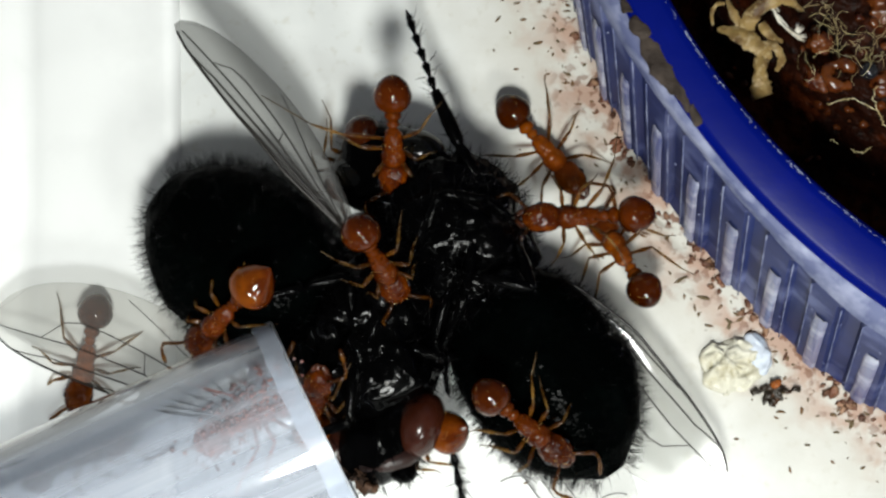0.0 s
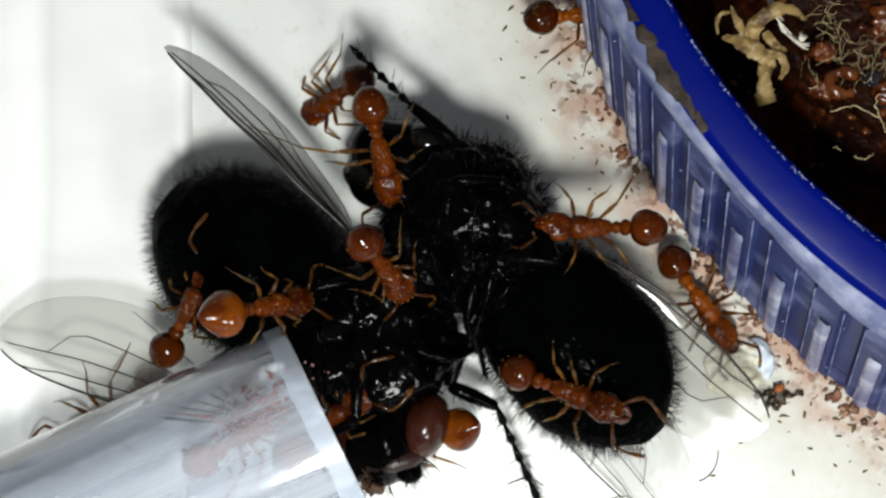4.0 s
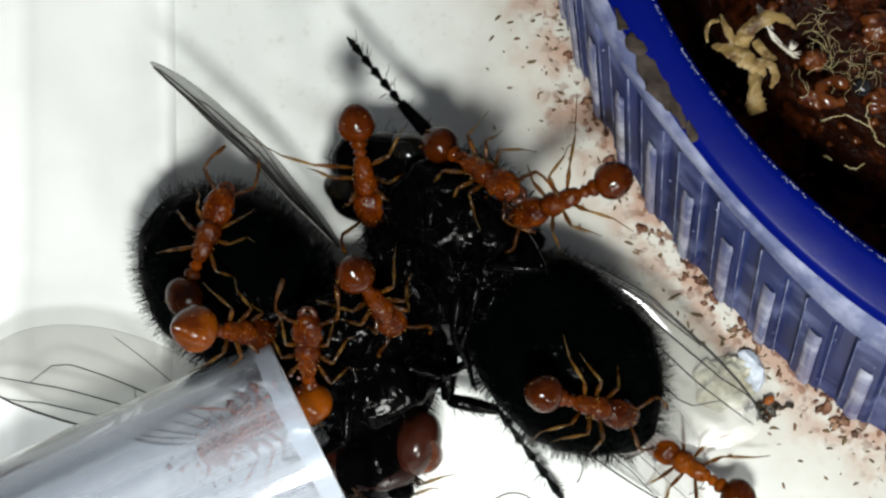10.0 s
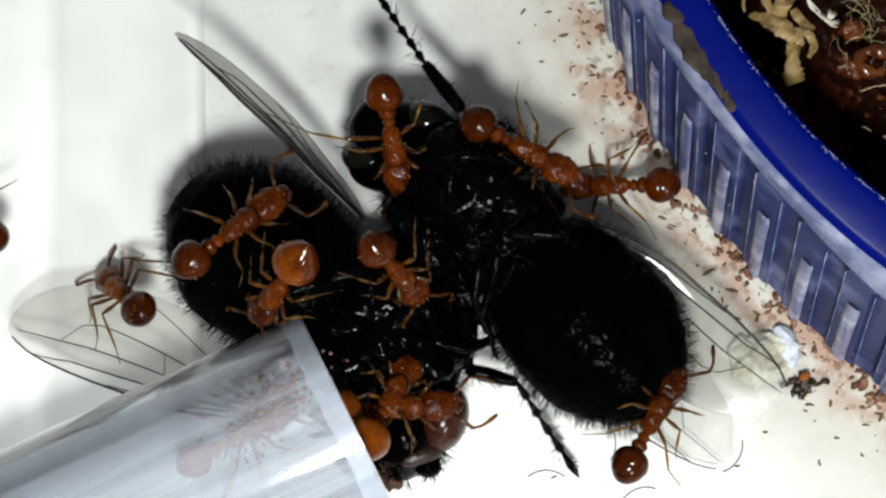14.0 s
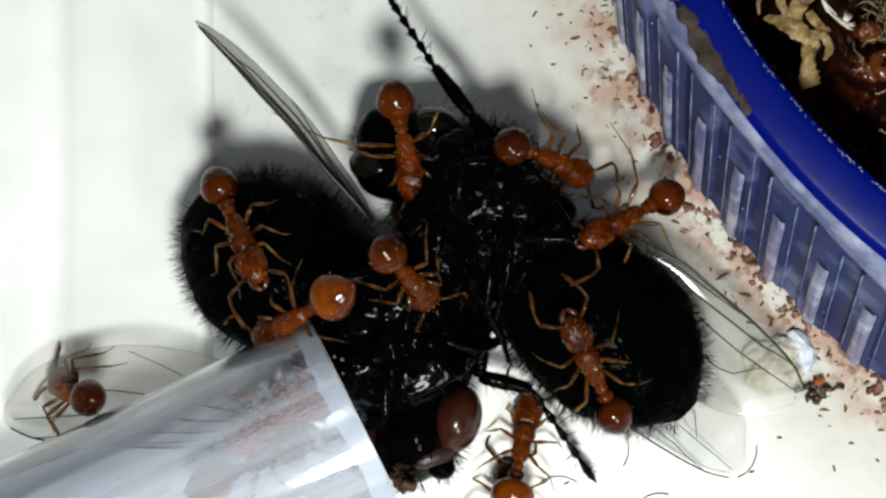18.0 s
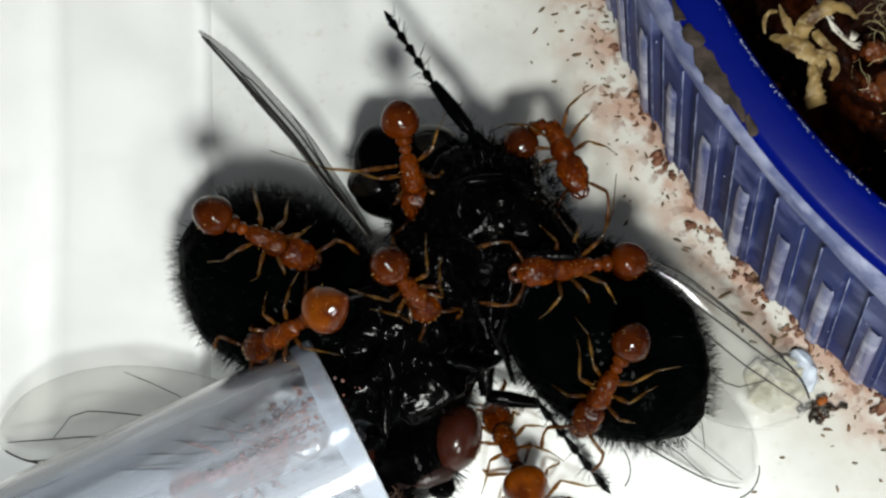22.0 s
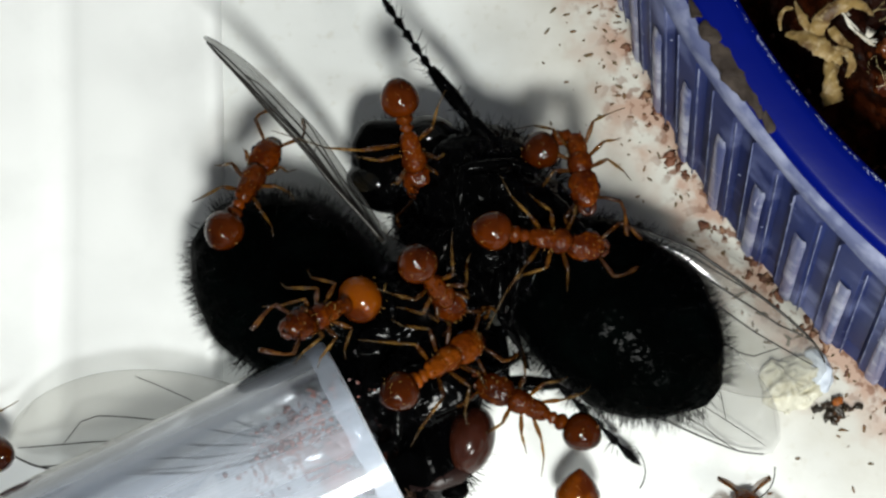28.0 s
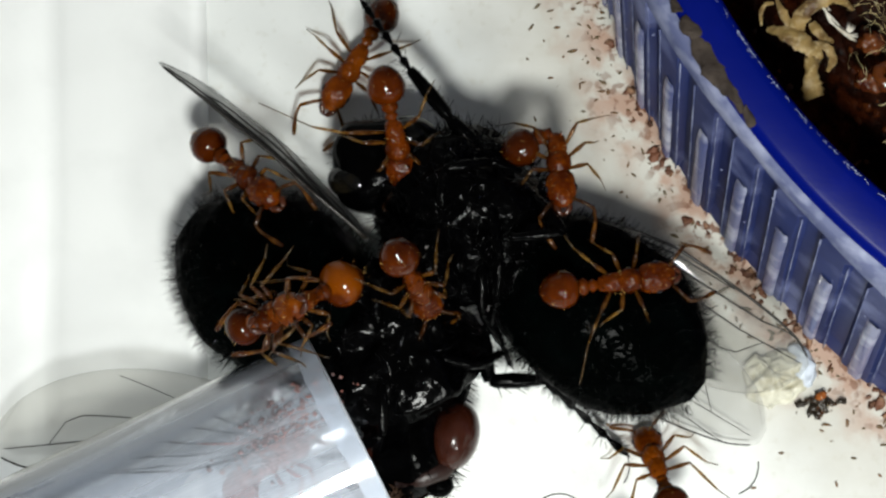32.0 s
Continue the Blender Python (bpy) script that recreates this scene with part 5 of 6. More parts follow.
# ---- what moves ----
# seconds, place in millimetres, tilt (head down) and heading in degrees
ANT_ROWS = {
    ("head_ant", "h"): [
        (0.00, -1.53, 4.48, 5.00, 32, -91),
        (1.00, -0.87, 4.41, 5.00, 32, -101),
        (2.00, -1.60, 4.65, 5.00, 32, -96),
        (3.00, -2.14, 4.43, 5.00, 32, -85),
        (6.00, -2.39, 4.36, 5.00, 32, -76),
        (7.00, -2.22, 4.46, 5.00, 32, -84),
        (8.00, -2.28, 4.39, 5.00, 32, -83),
        (9.00, -2.02, 4.37, 5.00, 32, -78),
        (10.00, -2.42, 4.13, 5.00, 32, -83),
        (11.00, -2.23, 4.13, 5.00, 32, -83),
        (12.00, -2.46, 4.22, 5.00, 32, -82),
        (13.00, -2.58, 4.26, 5.00, 32, -81),
        (16.00, -2.31, 4.14, 5.00, 32, -83),
        (17.00, -2.74, 4.06, 5.00, 32, -80),
        (18.00, -2.46, 4.14, 5.00, 32, -80),
        (19.00, -2.42, 4.24, 5.00, 32, -81),
        (20.00, -2.55, 4.08, 5.00, 32, -82),
        (21.00, -2.61, 4.13, 5.00, 32, -80),
        (22.00, -2.36, 4.10, 5.00, 32, -80),
        (23.00, -2.07, 4.47, 5.00, 32, -81),
        (24.00, -1.97, 4.88, 5.00, 32, -89),
        (25.00, -2.48, 4.62, 5.00, 32, -80),
        (28.00, -2.74, 4.81, 5.00, 32, -78),
        (29.00, -2.68, 5.01, 5.00, 32, -82),
        (30.00, -2.82, 4.76, 5.00, 32, -81),
        (31.00, -2.71, 5.00, 5.00, 32, -82),
        (32.00, -2.71, 5.05, 5.00, 32, -81),
    ],
    ("between_ant", "c"): [
        (0.00, -1.97, 0.40, 6.40, 49, -62),
        (1.00, -1.71, 0.19, 6.57, 54, -68),
        (2.00, -2.08, 0.32, 6.46, 57, -53),
        (3.00, -2.09, 0.43, 6.42, 56, -56),
        (6.00, -2.22, 0.02, 6.66, 53, -56),
        (7.00, -1.92, -0.17, 6.58, 57, -52),
        (8.00, -2.02, -0.26, 6.57, 57, -46),
        (9.00, -2.14, -0.29, 6.67, 52, -54),
        (10.00, -1.98, -0.28, 6.67, 53, -56),
        (11.00, -2.21, -0.11, 6.77, 55, -54),
        (12.00, -2.25, 0.05, 6.57, 45, -59),
        (13.00, -2.34, -0.08, 6.68, 55, -51),
        (16.00, -2.23, -0.27, 6.77, 57, -56),
        (17.00, -2.37, -0.15, 6.75, 57, -52),
        (18.00, -2.34, -0.21, 6.81, 57, -52),
        (19.00, -2.40, 0.03, 6.74, 55, -56),
        (20.00, -2.39, 0.06, 6.71, 57, -53),
        (21.00, -2.37, 0.22, 6.63, 56, -55),
        (22.00, -2.34, 0.07, 6.70, 57, -53),
        (23.00, -2.17, 0.24, 6.34, 57, -47),
        (24.00, -2.24, 0.03, 6.60, 57, -50),
        (25.00, -2.06, 0.09, 6.56, 57, -54),
        (28.00, -1.96, 0.14, 6.39, 57, -54),
        (29.00, -2.05, -0.11, 6.42, 57, -49),
        (30.00, -1.94, 0.08, 6.44, 57, -58),
        (31.00, -1.90, -0.08, 6.62, 56, -65),
        (32.00, -2.08, 0.11, 6.62, 57, -62),
    ],
    ("amber_ant", "a"): [
        (0.00, -6.98, -1.38, 5.08, 33, -138),
        (1.00, -6.98, -1.42, 5.07, 34, -139),
        (2.00, -7.04, -1.46, 5.02, 33, -140),
        (2.50, -7.24, -1.61, 4.92, 46, -139),
        (2.75, -6.57, -1.35, 5.80, 52, -64),
        (3.00, -5.90, -1.09, 6.69, 57, 12),
        (6.00, -6.59, -1.04, 5.89, 25, 5),
        (7.00, -6.23, -1.17, 6.22, 40, 8),
        (8.00, -5.49, -1.14, 5.50, 10, -1),
        (9.00, -5.81, -1.21, 6.60, 57, 6),
        (10.00, -6.61, -1.38, 6.78, 57, -8),
        (11.00, -6.45, -1.07, 6.59, -51, 15),
        (12.00, -6.00, -0.95, 6.57, 53, 0),
        (12.50, -6.02, -0.84, 6.59, 54, -60),
        (13.00, -6.03, -0.72, 6.62, 55, -120),
        (16.00, -5.64, -0.94, 6.18, 36, -141),
        (17.00, -5.53, -1.15, 6.53, -57, -167),
        (18.00, -5.71, -1.51, 5.84, 36, -152),
        (19.00, -5.82, -1.22, 6.26, 36, -147),
        (20.00, -6.14, -1.65, 6.09, 36, -151),
        (21.00, -5.55, -1.37, 6.31, 36, -162),
        (22.00, -5.94, -1.25, 6.14, 36, -152),
        (23.00, -5.92, -1.51, 6.25, 36, -158),
        (24.00, -5.48, -0.99, 6.57, -57, -183),
        (25.00, -5.08, -1.17, 6.83, -57, -221),
        (28.00, -5.12, -0.67, 6.30, -57, -156),
        (29.00, -4.99, -0.66, 6.29, -56, -149),
        (30.00, -4.97, -0.30, 6.11, -53, -162),
        (31.00, -4.66, -0.55, 6.30, -46, -162),
        (32.00, -5.36, -0.48, 6.14, -47, -152),
    ],
    ("right_ant", "r"): [
        (0.00, 5.06, 1.84, 4.02, -0, -178),
        (1.00, 5.30, 1.72, 4.16, -0, -179),
        (2.00, 5.47, 1.74, 4.15, -0, -177),
        (3.00, 5.38, 1.50, 4.42, -0, -181),
        (6.00, 4.84, 2.51, 5.44, 16, -173),
        (7.00, 4.67, 2.96, 5.59, 26, -166),
        (8.00, 4.35, 3.00, 5.91, 25, -161),
        (9.00, 4.40, 3.13, 5.97, 33, -153),
        (10.00, 4.53, 2.99, 5.76, 26, -159),
        (11.00, 4.76, 2.86, 4.73, -0, -168),
        (12.00, 5.39, 2.70, 1.19, 25, -178),
        (13.00, 5.40, 2.58, 1.26, 27, -182),
        (16.00, 5.19, 3.11, 0.72, -0, -168),
        (17.00, 5.05, 1.91, 3.55, -29, -143),
        (18.00, 5.15, 1.77, 3.53, -29, -153),
        (19.00, 4.32, 1.28, 4.15, -31, -143),
        (20.00, 3.22, 0.92, 4.46, -32, -146),
        (21.00, 3.34, 0.65, 5.21, -25, -178),
        (22.00, 3.34, 0.67, 4.97, -15, -174),
        (23.00, 3.02, 0.49, 5.34, -6, -188),
        (24.00, 3.12, 0.72, 6.10, 19, -204),
        (25.00, 1.43, 0.62, 5.73, -12, -229),
        (26.00, 1.70, 1.88, 6.07, -36, -263),
        (27.00, 1.33, 2.22, 5.41, 34, -333),
        (28.00, 1.27, 1.58, 5.74, 17, -369),
        (29.00, 2.01, 1.10, 5.60, 11, -369),
        (30.00, 2.43, -0.32, 5.09, -17, -351),
        (31.00, 3.11, -0.20, 5.22, -6, -356),
        (32.00, 4.00, -0.07, 5.18, 8, -353),
    ],
    ("abdomen_ant", "b"): [
        (0.00, 2.69, -4.87, 5.59, 24, -41),
        (1.00, 3.36, -5.89, 4.65, 26, -50),
        (2.00, 3.29, -5.04, 4.96, 18, -40),
        (3.00, 3.12, -4.13, 4.95, -26, -22),
        (6.00, 5.32, -3.55, 5.41, 25, -21),
        (7.00, 4.58, -3.99, 5.45, 27, -17),
        (8.00, 4.30, -3.46, 5.12, -24, 16),
        (9.00, 5.09, -2.65, 5.83, 29, 0),
        (10.00, 4.70, -3.73, 5.76, 30, -17),
        (11.00, 4.55, -4.29, 5.49, 30, -10),
        (12.00, 6.39, -4.00, 4.52, 33, -8),
        (12.50, 6.39, -5.27, 1.60, 37, 42),
        (13.00, 5.73, -5.15, 4.98, 14, 67),
        (16.00, 6.74, -6.33, 1.19, 25, 38),
        (16.50, 5.02, -5.39, 4.16, -33, 97),
        (17.00, 4.37, -4.34, 4.74, -30, 104),
        (18.00, 3.75, -3.57, 5.13, -19, 115),
        (19.00, 3.50, -2.80, 5.51, 19, 146),
        (20.00, 3.18, -2.30, 5.37, 22, 173),
        (21.00, 3.28, -2.30, 5.25, 10, 168),
        (21.60, 4.32, -2.75, 5.34, 23, 216),
        (22.00, 4.10, -2.90, 5.25, 26, 242),
        (23.00, 4.52, -2.75, 5.20, 15, 265),
        (24.00, 4.26, -3.17, 5.00, 30, 267),
        (25.00, 4.11, -3.40, 4.73, 32, 271),
        (26.00, 3.15, -4.63, 4.06, 31, 232),
        (27.00, 2.24, -4.66, 0.72, 6, 159),
        (28.00, 1.44, -4.02, 4.16, -0, 153),
        (29.00, 1.27, -4.04, 4.22, -0, 154),
        (30.00, 1.69, -4.52, 0.72, -0, 158),
        (31.00, 0.61, -4.37, 2.16, -39, 183),
        (32.00, -2.60, -9.40, 1.40, -15, 225),
    ],
    ("left_body_ant", "c"): [
        (0.00, -13.07, -6.80, 0.80, 0, 23),
        (2.20, -12.60, -6.50, 0.80, 0, 23),
        (2.60, -10.71, -4.69, 0.90, -10, 45),
        (3.00, -9.44, -2.92, 1.40, -30, 72),
        (3.30, -9.01, -1.88, 2.60, -30, 66),
        (3.50, -9.00, -1.57, 3.20, -17, 62),
        (5.50, -8.47, -1.18, 4.60, -14, 58),
        (6.00, -8.35, -1.00, 4.60, -14, 57),
        (7.00, -8.52, -0.92, 4.93, -30, 71),
        (8.00, -8.20, -1.00, 5.04, -30, 53),
        (9.00, -7.16, -0.08, 5.96, -24, 31),
        (10.00, -7.66, 1.09, 5.55, 2, 69),
        (11.00, -8.04, 1.39, 5.52, 6, 82),
        (12.00, -8.21, 0.86, 5.48, -6, 80),
        (13.00, -7.89, 0.55, 6.29, -35, 60),
        (14.50, -7.56, 1.18, 6.27, 36, 29),
        (16.00, -7.18, 1.52, 5.89, 26, -3),
        (17.00, -7.70, 1.52, 5.94, -27, -56),
        (18.00, -7.84, 1.45, 5.90, -24, -64),
        (19.00, -7.58, 1.41, 5.96, -19, -50),
        (20.00, -7.40, 1.95, 6.00, 28, -18),
        (21.00, -7.21, 1.76, 5.82, 22, -15),
        (22.00, -7.19, 1.71, 6.11, 26, -26),
        (23.00, -7.22, 1.98, 5.65, 17, -20),
        (24.00, -7.15, 2.06, 5.36, 14, -13),
        (25.00, -6.97, 2.08, 5.28, 12, -4),
        (28.00, -8.06, 3.03, 4.96, 29, 65),
        (29.00, -8.79, 2.77, 4.94, 32, 72),
        (30.00, -8.89, 3.44, 4.78, 29, 81),
        (31.00, -7.96, 4.63, 0.72, -0, 19),
        (32.00, -8.00, 3.90, 3.95, -31, -40),
    ],
    ("behind_head_ant", "b"): [
        (0.00, -3.11, 3.89, 2.04, 50, -121),
        (1.00, -2.91, 5.32, 1.07, 44, -128),
        (2.00, -3.47, 5.27, 1.11, 52, -141),
        (3.00, -4.05, 4.99, 1.10, 50, -118),
        (4.00, -4.07, 6.41, 1.09, 47, -153),
        (5.00, -2.13, 6.60, 1.11, 50, -163),
        (5.50, -1.35, 5.97, 3.12, 41, -96),
        (6.00, -0.57, 5.34, 5.14, 31, -29),
        (7.00, 0.02, 4.92, 4.91, 36, -21),
        (8.00, -0.04, 4.82, 5.70, 36, -28),
        (9.00, 0.64, 4.66, 4.63, 0, -30),
        (10.00, 1.11, 4.10, 5.15, -35, -35),
        (11.00, 1.56, 4.05, 5.27, 45, -33),
        (12.00, 1.66, 4.18, 4.40, 40, -32),
        (13.00, 1.65, 3.92, 4.37, 0, -30),
        (16.00, 1.53, 3.85, 4.57, 18, -28),
        (17.00, 1.79, 3.82, 4.16, 7, -29),
        (18.00, 2.13, 3.65, 3.86, 39, -22),
        (19.00, 1.99, 3.81, 3.64, 32, -28),
        (20.00, 2.00, 3.47, 4.40, 36, -41),
        (21.00, 2.23, 4.20, 4.00, 20, -61),
        (22.00, 2.39, 5.23, 3.20, -12, -67),
        (23.00, 2.30, 5.50, 3.40, 25, -71),
        (24.00, 2.22, 5.29, 3.40, 25, -69),
        (25.00, 2.66, 4.74, 4.20, -15, -90),
        (28.00, 2.65, 4.72, 4.20, -20, -82),
        (29.00, 2.71, 4.47, 4.20, -20, -84),
        (30.00, 2.41, 4.43, 4.20, -20, -83),
        (31.00, 2.34, 4.30, 4.20, -20, -84),
        (32.00, 2.56, 4.58, 4.20, -20, -86),
    ],
    ("dark_floor_ant", "w"): [
        (0.00, 3.43, 4.51, 0.72, -0, -49),
        (1.00, 4.27, 3.53, 2.07, 54, -53),
        (2.00, 3.07, 3.62, 0.96, 16, -54),
        (3.00, 4.74, 5.76, 1.44, 32, -62),
        (3.50, 4.51, 6.27, 1.43, 32, -67),
        (4.00, 4.40, 9.25, 1.42, 31, 9),
        (4.50, 4.30, 12.22, 1.41, 31, 86),
        (6.00, 3.97, 15.46, 1.62, 37, 81),
        (32.00, 3.32, 14.89, 1.67, 39, 81),
    ],
    ("wall_ant", "w"): [
        (0.00, 6.39, 0.38, 1.51, 34, 120),
        (2.00, 7.98, 0.10, 1.69, 40, 106),
        (2.33, 8.26, -0.22, 1.47, 33, 52),
        (2.67, 8.54, -0.54, 1.25, 26, -2),
        (3.00, 8.82, -0.86, 1.04, 19, -55),
        (6.00, 8.76, -0.14, 0.72, -0, -55),
        (7.00, 10.95, -2.90, 0.72, -0, -58),
        (7.50, 11.32, -5.37, 1.43, 32, -74),
        (8.00, 9.99, -7.55, 1.83, 44, -125),
        (8.50, 8.28, -7.27, 1.21, 26, -191),
        (9.00, 5.17, -6.55, 0.72, -0, -183),
        (9.50, 5.12, -6.46, 0.72, -0, -187),
        (10.00, 9.36, -6.55, 1.05, 20, -212),
        (10.25, 9.52, -7.20, 1.48, 33, -170),
        (10.50, 9.69, -7.84, 1.91, 47, -128),
        (11.50, 8.19, -11.15, 1.28, 27, -98),
        (32.00, 6.51, -11.11, 1.34, 29, -98),
    ],
    ("eye_ant", "a"): [
        (0.00, -0.63, -5.95, 1.63, 49, -155),
        (1.00, -0.57, -5.94, 1.62, 48, -158),
        (2.00, -0.56, -5.82, 1.61, 47, -159),
        (3.00, -0.57, -5.67, 1.61, 46, -163),
        (6.00, -0.72, -5.61, 1.61, 46, -162),
        (7.00, -0.63, -5.56, 1.63, 50, -163),
        (8.00, -0.79, -5.42, 1.64, 52, -162),
        (9.00, -0.50, -5.35, 1.64, 51, -162),
        (10.00, -1.05, -6.27, 1.66, 55, -130),
        (11.00, -0.90, -7.97, 2.96, 32, -92),
        (11.60, -1.73, -11.66, 1.30, 28, -90),
        (11.95, -1.86, -12.08, 1.65, 28, -15),
        (12.30, -2.00, -12.50, 2.00, 28, 60),
        (12.60, -2.05, -10.54, 3.00, 28, 106),
        (12.80, -2.05, -7.99, 4.00, 9, 106),
        (13.00, -2.26, -5.58, 5.60, 0, 104),
        (13.20, -2.84, -5.16, 6.00, 0, 117),
        (13.50, -3.90, -3.10, 6.20, 45, 97),
        (14.00, -2.60, -4.60, 5.60, 40, 60),
        (14.50, -0.24, -7.50, 1.38, 30, 74),
        (16.00, 0.96, -6.55, 3.63, 19, 134),
        (17.00, 0.96, -6.17, 0.72, 0, 119),
        (18.00, 1.35, -6.49, 1.23, 26, 78),
        (19.00, 0.02, -8.08, 1.74, 41, 92),
        (20.00, -0.01, -6.27, 1.50, 34, 72),
        (21.00, 0.54, -6.39, 1.34, 29, 60),
        (22.00, 1.01, -5.63, 1.86, 45, 114),
        (23.00, 1.02, -5.79, 1.82, 44, 97),
        (24.00, 1.21, -5.88, 4.33, 14, 176),
        (25.00, 0.64, -6.07, 1.12, 22, 104),
        (26.00, 0.34, -7.15, 1.05, 20, 100),
        (26.67, 1.11, -7.55, 1.12, 22, 155),
        (27.33, 1.87, -7.95, 1.18, 24, 211),
        (28.00, 2.63, -8.36, 1.24, 26, 266),
        (29.00, 4.39, -10.19, 1.56, 36, 273),
        (32.00, 4.86, -10.20, 1.57, 36, 273),
    ],
    ("second_floor_ant", "w"): [
        (0.00, 8.24, -10.70, 1.94, 48, 27),
        (15.00, 3.25, -10.30, 2.07, 54, 90),
        (18.00, 0.94, -8.83, 1.31, 28, 90),
        (18.50, 2.46, -7.80, 1.85, 45, 25),
        (19.00, 3.21, -6.91, 0.72, -0, -3),
        (20.00, 2.86, -7.19, 1.11, 22, 1),
        (20.50, 2.96, -6.90, 1.63, 39, 45),
        (21.00, 3.07, -6.61, 2.16, 57, 90),
        (22.00, 2.16, -7.71, 1.79, 43, 124),
        (22.50, 2.65, -6.82, 1.84, 45, 173),
        (23.00, 3.14, -5.93, 1.89, 46, 221),
        (23.25, 3.95, -5.96, 1.39, 30, 287),
        (23.50, 4.76, -5.99, 0.89, 14, 353),
        (24.00, 5.74, -6.11, 0.72, -0, 353),
        (24.50, 6.03, -6.50, 2.10, 55, 336),
        (25.00, 5.86, -5.38, 1.65, 39, 399),
        (25.25, 5.68, -6.42, 1.70, 40, 345),
        (25.50, 5.50, -7.47, 1.75, 42, 292),
        (26.25, 6.70, -8.24, 1.45, 33, 362),
        (27.00, 7.90, -9.02, 1.16, 24, 431),
        (28.00, 8.57, -8.44, 2.10, 55, 449),
        (29.00, 8.53, -8.19, 1.71, 41, 458),
        (30.00, 7.18, -7.68, 1.93, 48, 457),
        (31.00, 7.57, -7.94, 2.16, 57, 483),
        (32.00, 6.03, -6.48, 2.00, 51, 465),
    ],
    ("left_walker", "w"): [
        (0.00, -25.37, -1.10, 2.30, 45, 150),
        (11.00, -22.50, -5.05, 1.69, 26, 173),
        (11.30, -17.50, -8.20, 0.90, 0, 103),
        (11.60, -11.75, -4.94, 0.90, 0, 33),
        (12.00, -11.20, -4.54, 1.00, 8, 79),
        (12.50, -12.26, 1.41, 1.19, 0, 91),
        (13.00, -11.90, 0.64, 1.21, 9, 105),
        (13.50, -11.76, -0.29, 2.58, 56, 122),
        (15.50, -12.40, -2.90, 2.60, 25, 170),
        (16.00, -13.33, -3.37, 2.90, 40, 161),
        (17.00, -14.78, -4.72, 1.91, 33, 183),
        (18.00, -13.86, -4.31, 2.61, 57, 156),
        (18.50, -15.55, -4.23, 2.53, 54, 144),
        (18.75, -13.88, -3.55, 1.86, 27, 90),
        (19.00, -12.43, -2.69, 1.20, 0, 29),
        (19.50, -15.24, -3.33, 2.55, 55, 114),
        (20.00, -16.44, -4.54, 1.84, 31, 174),
        (21.00, -19.28, -4.42, 2.25, 43, 166),
        (21.50, -22.54, -4.35, 2.24, 43, 166),
        (22.20, -21.53, -4.20, 2.28, 44, 88),
        (22.90, -20.52, -4.05, 2.31, 45, 9),
        (23.50, -14.01, -3.58, 1.19, 0, 39),
        (24.00, -9.13, -2.02, 4.46, -24, 32),
        (24.50, -6.35, -1.97, 4.72, -25, 24),
        (25.00, -3.82, -3.37, 8.20, 36, -1),
        (25.50, -4.48, -1.75, 7.37, 37, 42),
        (28.00, -2.07, -2.57, 5.91, 38, 32),
        (29.00, -2.07, -2.31, 5.61, 34, 32),
        (29.50, -3.56, -2.13, 6.41, 42, 90),
        (30.00, -5.27, -1.19, 6.16, 20, 139),
        (30.17, -5.06, -1.34, 6.34, -5, 197),
        (30.33, -4.84, -1.49, 6.52, -30, 254),
        (30.50, -4.63, -1.64, 6.70, -55, 312),
        (30.75, -5.89, -1.52, 6.26, 1, 269),
        (31.00, -7.15, -1.39, 5.82, 57, 227),
        (31.50, -6.92, -1.22, 6.29, 1, 302),
        (32.00, -6.69, -1.04, 6.76, -55, 378),
    ],
    ("left_leaver", "w"): [
        (0.00, -24.62, 3.66, 2.22, 43, 171),
        (3.67, -23.42, 2.92, 2.01, 36, 229),
        (7.33, -22.22, 2.18, 1.80, 29, 287),
        (11.00, -21.02, 1.45, 1.58, 23, 345),
        (12.00, -20.98, 0.23, 2.27, 44, 355),
        (12.30, -16.28, 0.26, 2.61, 57, 363),
        (12.40, -15.63, 0.38, 2.56, 56, 440),
        (12.50, -14.98, 0.49, 2.52, 54, 516),
        (13.00, -15.14, 0.39, 1.79, 29, 514),
        (13.50, -15.07, 0.50, 2.25, 43, 530),
        (14.50, -19.83, 1.62, 1.88, 32, 532),
        (32.00, -23.25, 4.30, 2.28, 44, 530),
    ],
    ("upper_left_ant", "w"): [
        (0.00, -25.65, 7.63, 2.22, 42, 171),
        (2.17, -24.66, 6.39, 2.23, 43, 231),
        (4.33, -23.67, 5.16, 2.25, 43, 291),
        (6.50, -22.68, 3.93, 2.26, 44, 351),
        (7.30, -17.60, 3.49, 2.29, 45, 360),
        (7.60, -8.95, 3.03, 4.40, -26, 354),
        (7.70, -8.60, 3.33, 3.40, -7, 411),
        (7.80, -8.25, 3.62, 2.40, 12, 469),
        (7.90, -7.90, 3.92, 1.41, 31, 526),
        (8.00, -8.30, 3.95, 0.81, -3, 529),
        (8.25, -10.13, 1.52, 1.55, 21, 582),
        (8.50, -11.95, -0.92, 2.28, 45, 635),
        (8.75, -12.08, -4.10, 1.48, 19, 627),
        (9.00, -11.32, -11.03, 1.72, 27, 638),
        (10.00, -10.69, -16.44, 2.40, 49, 657),
        (10.50, -17.56, -14.01, 1.79, 24, 734),
        (11.00, -24.42, -11.57, 1.19, 0, 811),
        (15.00, -27.40, 0.30, 2.14, 40, 758),
        (16.30, -20.53, 0.58, 2.10, 38, 742),
        (16.70, -14.11, 2.51, 1.71, 27, 768),
        (17.00, -12.21, 4.85, 1.19, 0, 777),
        (17.40, -11.50, 7.07, 1.19, 0, 774),
        (18.00, -9.88, 12.63, 1.12, 21, 772),
